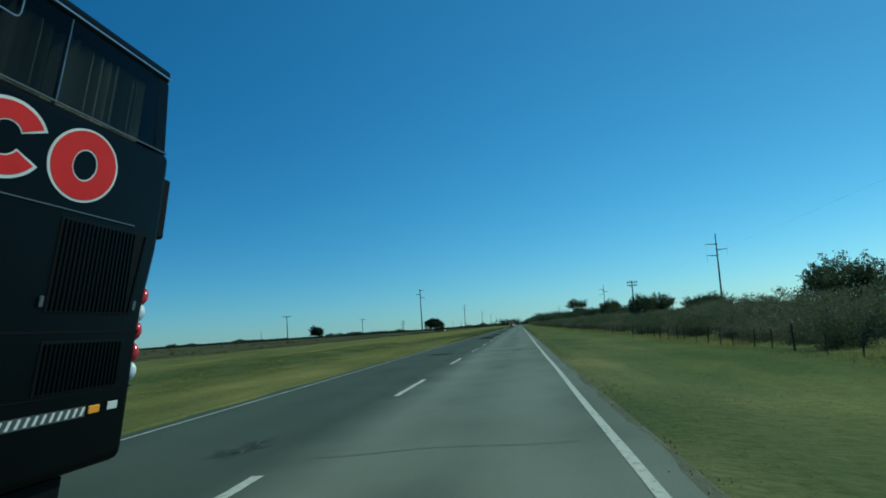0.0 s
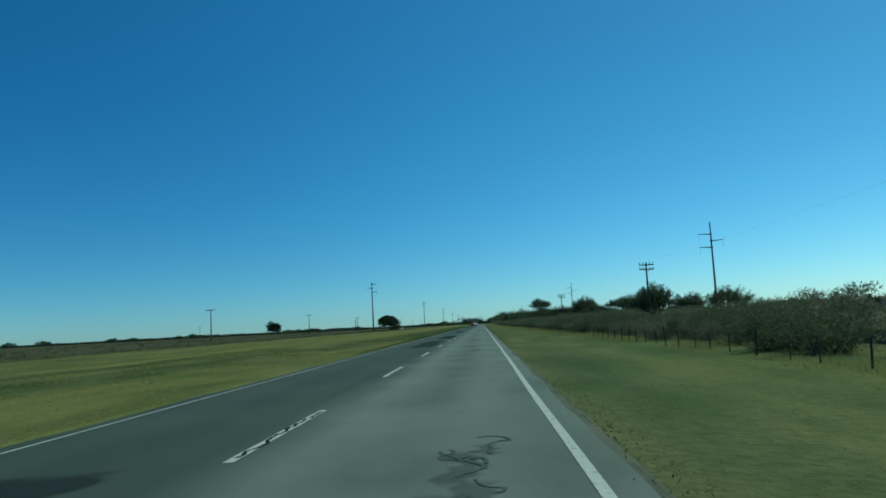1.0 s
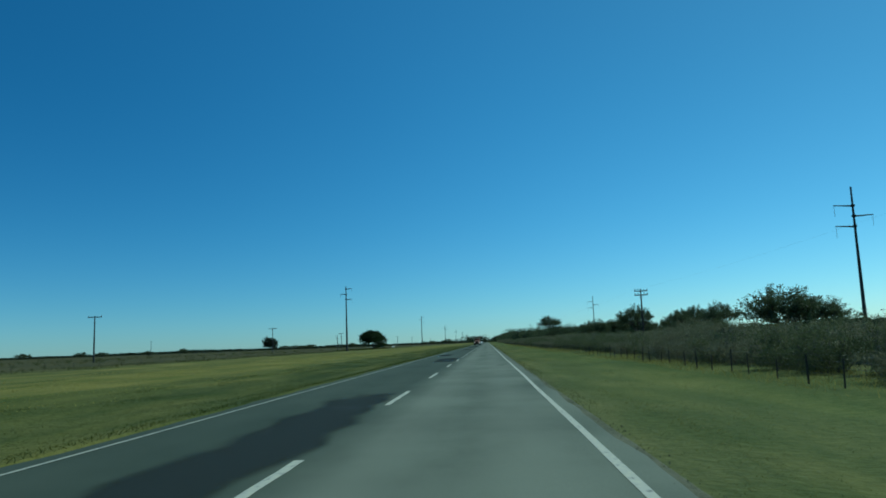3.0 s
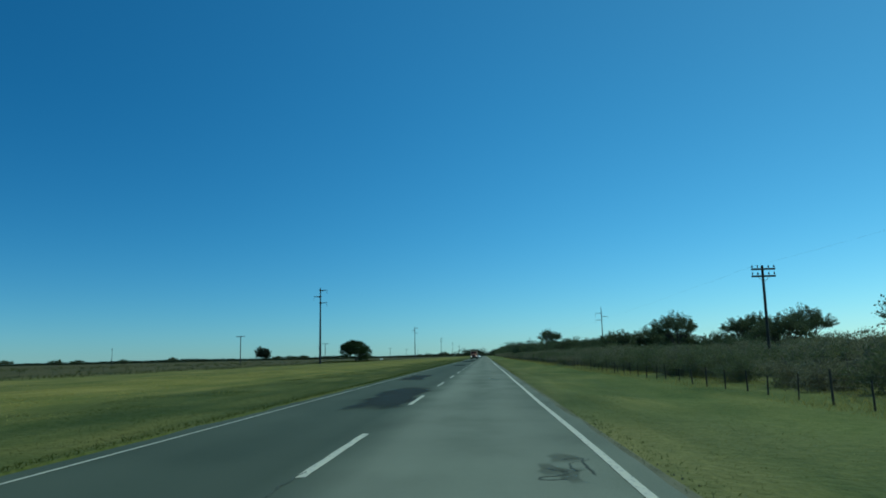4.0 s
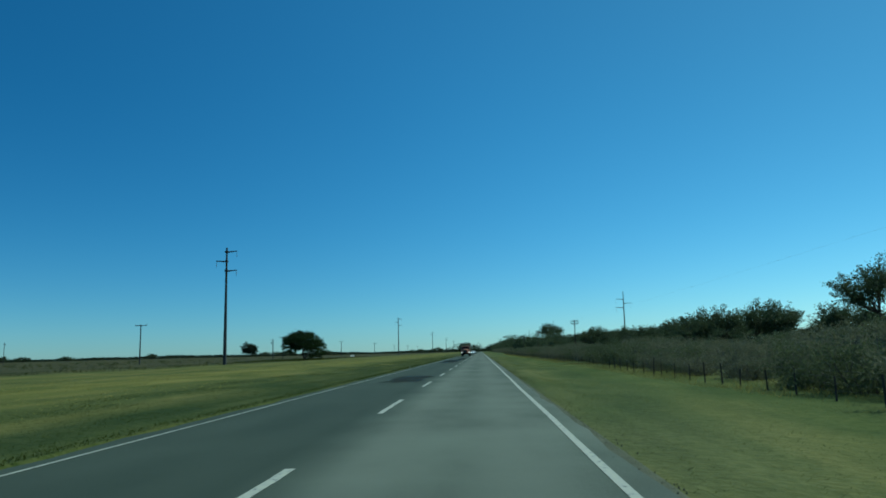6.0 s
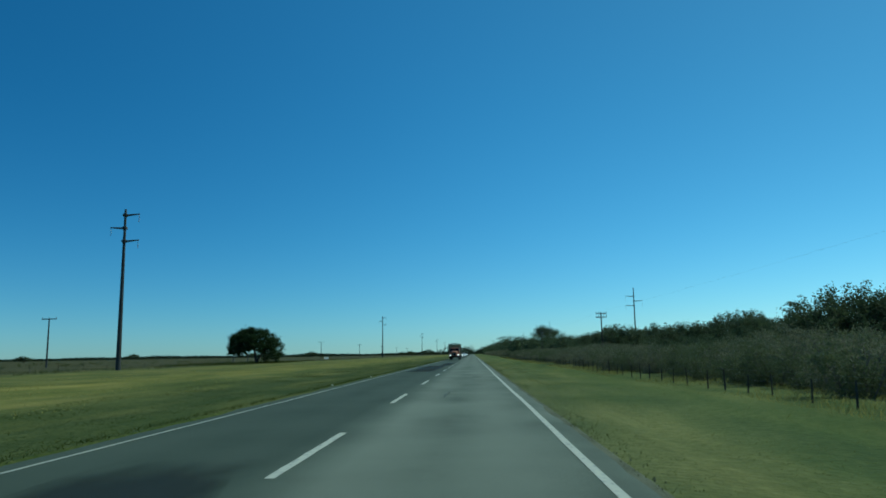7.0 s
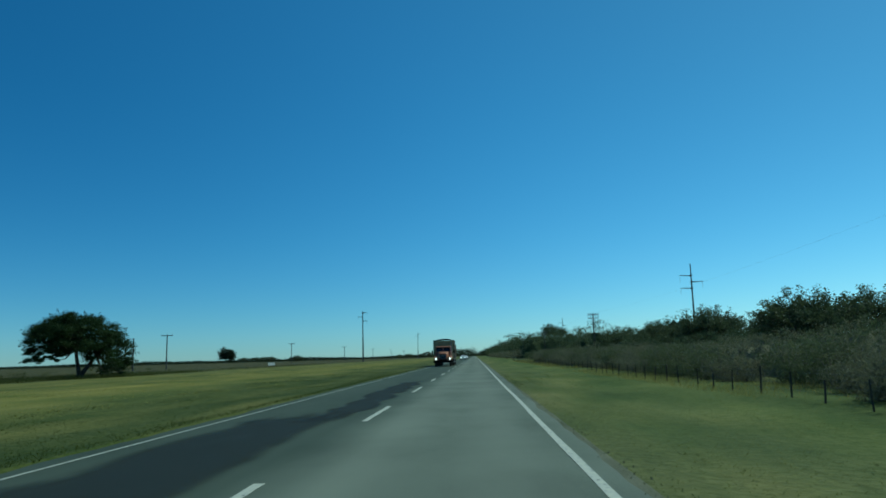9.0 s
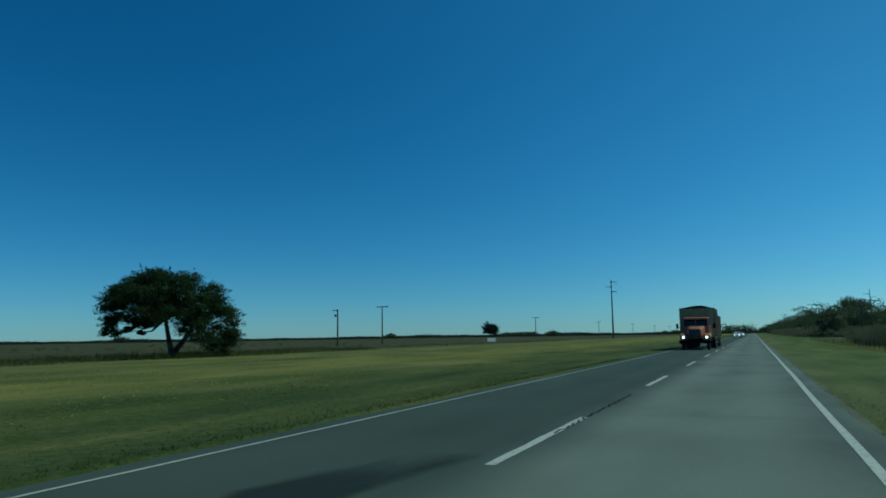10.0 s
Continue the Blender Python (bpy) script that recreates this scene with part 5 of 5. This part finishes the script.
# board body with posts and rails
body = part("load_body", box(-1.3, 1.3, 3.2, 9.9, 1.1, 3.35, 0.02), BOARDS, truck, "tall weathered board sides")
for k in range(8):
    y = 3.3 + k * 0.93
    for s in (-1, 1):
        part("body_post", box(s * 1.33 - 0.035, s * 1.33 + 0.035, y - 0.05, y + 0.05, 1.05, 3.42, 0.01), WOOD, body)
for s in (-1, 1):
    for z in (1.6, 2.1, 2.6, 3.1):
        part("body_rail", box(s * 1.314 - 0.012, s * 1.314 + 0.012, 3.22, 9.88, z - 0.03, z + 0.03), WOOD, body)
for x in (-0.95, -0.48, 0.0, 0.48, 0.95):
    part("body_post", box(x - 0.05, x + 0.05, 3.14, 3.2, 1.1, 3.4, 0.01), BOARDS, body)
bm = bmesh.new()
rows = []
for k in range(13):
    y = 3.15 + k * 6.8 / 12
    rows.append([bm.verts.new((x, y, 3.36 + 0.22 * (1 - (x / 1.3) ** 2) + 0.05 * math.sin(k * 1.9 + x * 3))) for x in np.linspace(-1.3, 1.3, 9)])
for u, v in zip(rows, rows[1:]):
    for k in range(8):
        bm.faces.new((u[k], u[k + 1], v[k + 1], v[k]))
bmesh.ops.solidify(bm, geom=bm.faces[:], thickness=0.04)
smooth(part("tarpaulin", bm, TARP, truck, "blue-grey tarpaulin over the load"))
for y, xs_ in ((1.0, (0.95,)), (7.2, (0.85, 1.12)), (8.5, (0.85, 1.12))):
    for x in xs_:
        for s in (-1, 1):
            wheel(truck, s * x, y, 0.5, 0.26, STEEL, s)

trailer = root("trailer", "pale yellow board-sided trailer drawn behind the truck", "trailer", at=pose(-1.7, 391.6, 0))
tb = part("load_body", box(-1.24, 1.24, 0, 6.5, 1.05, 2.9, 0.02), YELLOW, trailer)
for k in range(8):
    for s in (-1, 1):
        part("body_post", box(s * 1.265 - 0.03, s * 1.265 + 0.03, 0.1 + k * 0.9 - 0.05, 0.1 + k * 0.9 + 0.05, 1.0, 2.95, 0.01), WOOD, tb)
part("chassis", box(-0.5, 0.5, -0.2, 6.4, 0.6, 1.04, 0.02), TRIM, trailer)
part("drawbar", rod((0, -1.75, 0.7), (0, -0.1, 0.75), 0.06, None, 8), TRIM, trailer)
for y in (0.9, 5.3):
    for x in (0.85, 1.1):
        for s in (-1, 1):
            wheel(trailer, s * x, y, 0.48, 0.24, STEEL, s)


# --- cars far behind the truck ---
def car(x, y, paint, label, tall=1.0):
    c = root("car", label, "car", "cars following the truck", pose(x, y, 0))
    smooth(part("body", loft([ring_of(0.0, 0, 0.58, 1.45, 0.4, 0.15), ring_of(0.25, 0, 0.64, 1.68, 0.56, 0.2), ring_of(1.3, 0, 0.7, 1.74, 0.66, 0.2), ring_of(3.6, 0, 0.7, 1.74, 0.68, 0.2), ring_of(4.2, 0, 0.68, 1.62, 0.6, 0.2)]), paint, c), 50)
    smooth(part("cabin", loft([ring_of(1.05, 0, 0.98, 1.5, 0.1, 0.04), ring_of(1.75, 0, 1.2 * tall, 1.42, 0.5 * tall, 0.15), ring_of(3.1, 0, 1.22 * tall, 1.4, 0.5 * tall, 0.15), ring_of(3.75, 0, 1.0, 1.4, 0.12, 0.05)]), paint, c), 50)
    bm = box(-0.6, 0.6, -0.006, 0.006, 0, 1)
    for v in bm.verts:
        v.co = Vector((v.co.x * (1 - 0.08 * v.co.z), 1.13 + 0.6 * v.co.z + v.co.y - 0.02, 1.05 + 0.33 * tall * v.co.z + 0.035))
    part("windscreen", bm, DARK_GLASS, c)
    part("grille", box(-0.4, 0.4, -0.02, 0.02, 0.5, 0.66, 0.01), TRIM, c)
    for s in (-1, 1):
        part("headlight", rod((s * 0.58, -0.03, 0.64), (s * 0.58, 0.06, 0.64), 0.1, 0.12, 14), HEADLIGHT, c, "headlight, switched on")
        for yy in (0.8, 3.4):
            wheel(c, s * 0.76, yy, 0.31, 0.2, STEEL, s)
    return c


car(-1.4, 520.0, plain("white_car_paint", (0.75, 0.76, 0.76), 0.3, coat=0.4), "white car with headlights on, in the oncoming lane")
car(-1.3, 585.0, plain("silver_car_paint", (0.45, 0.47, 0.49), 0.3, 0.4, coat=0.4), "silver car with headlights on, in the oncoming lane")
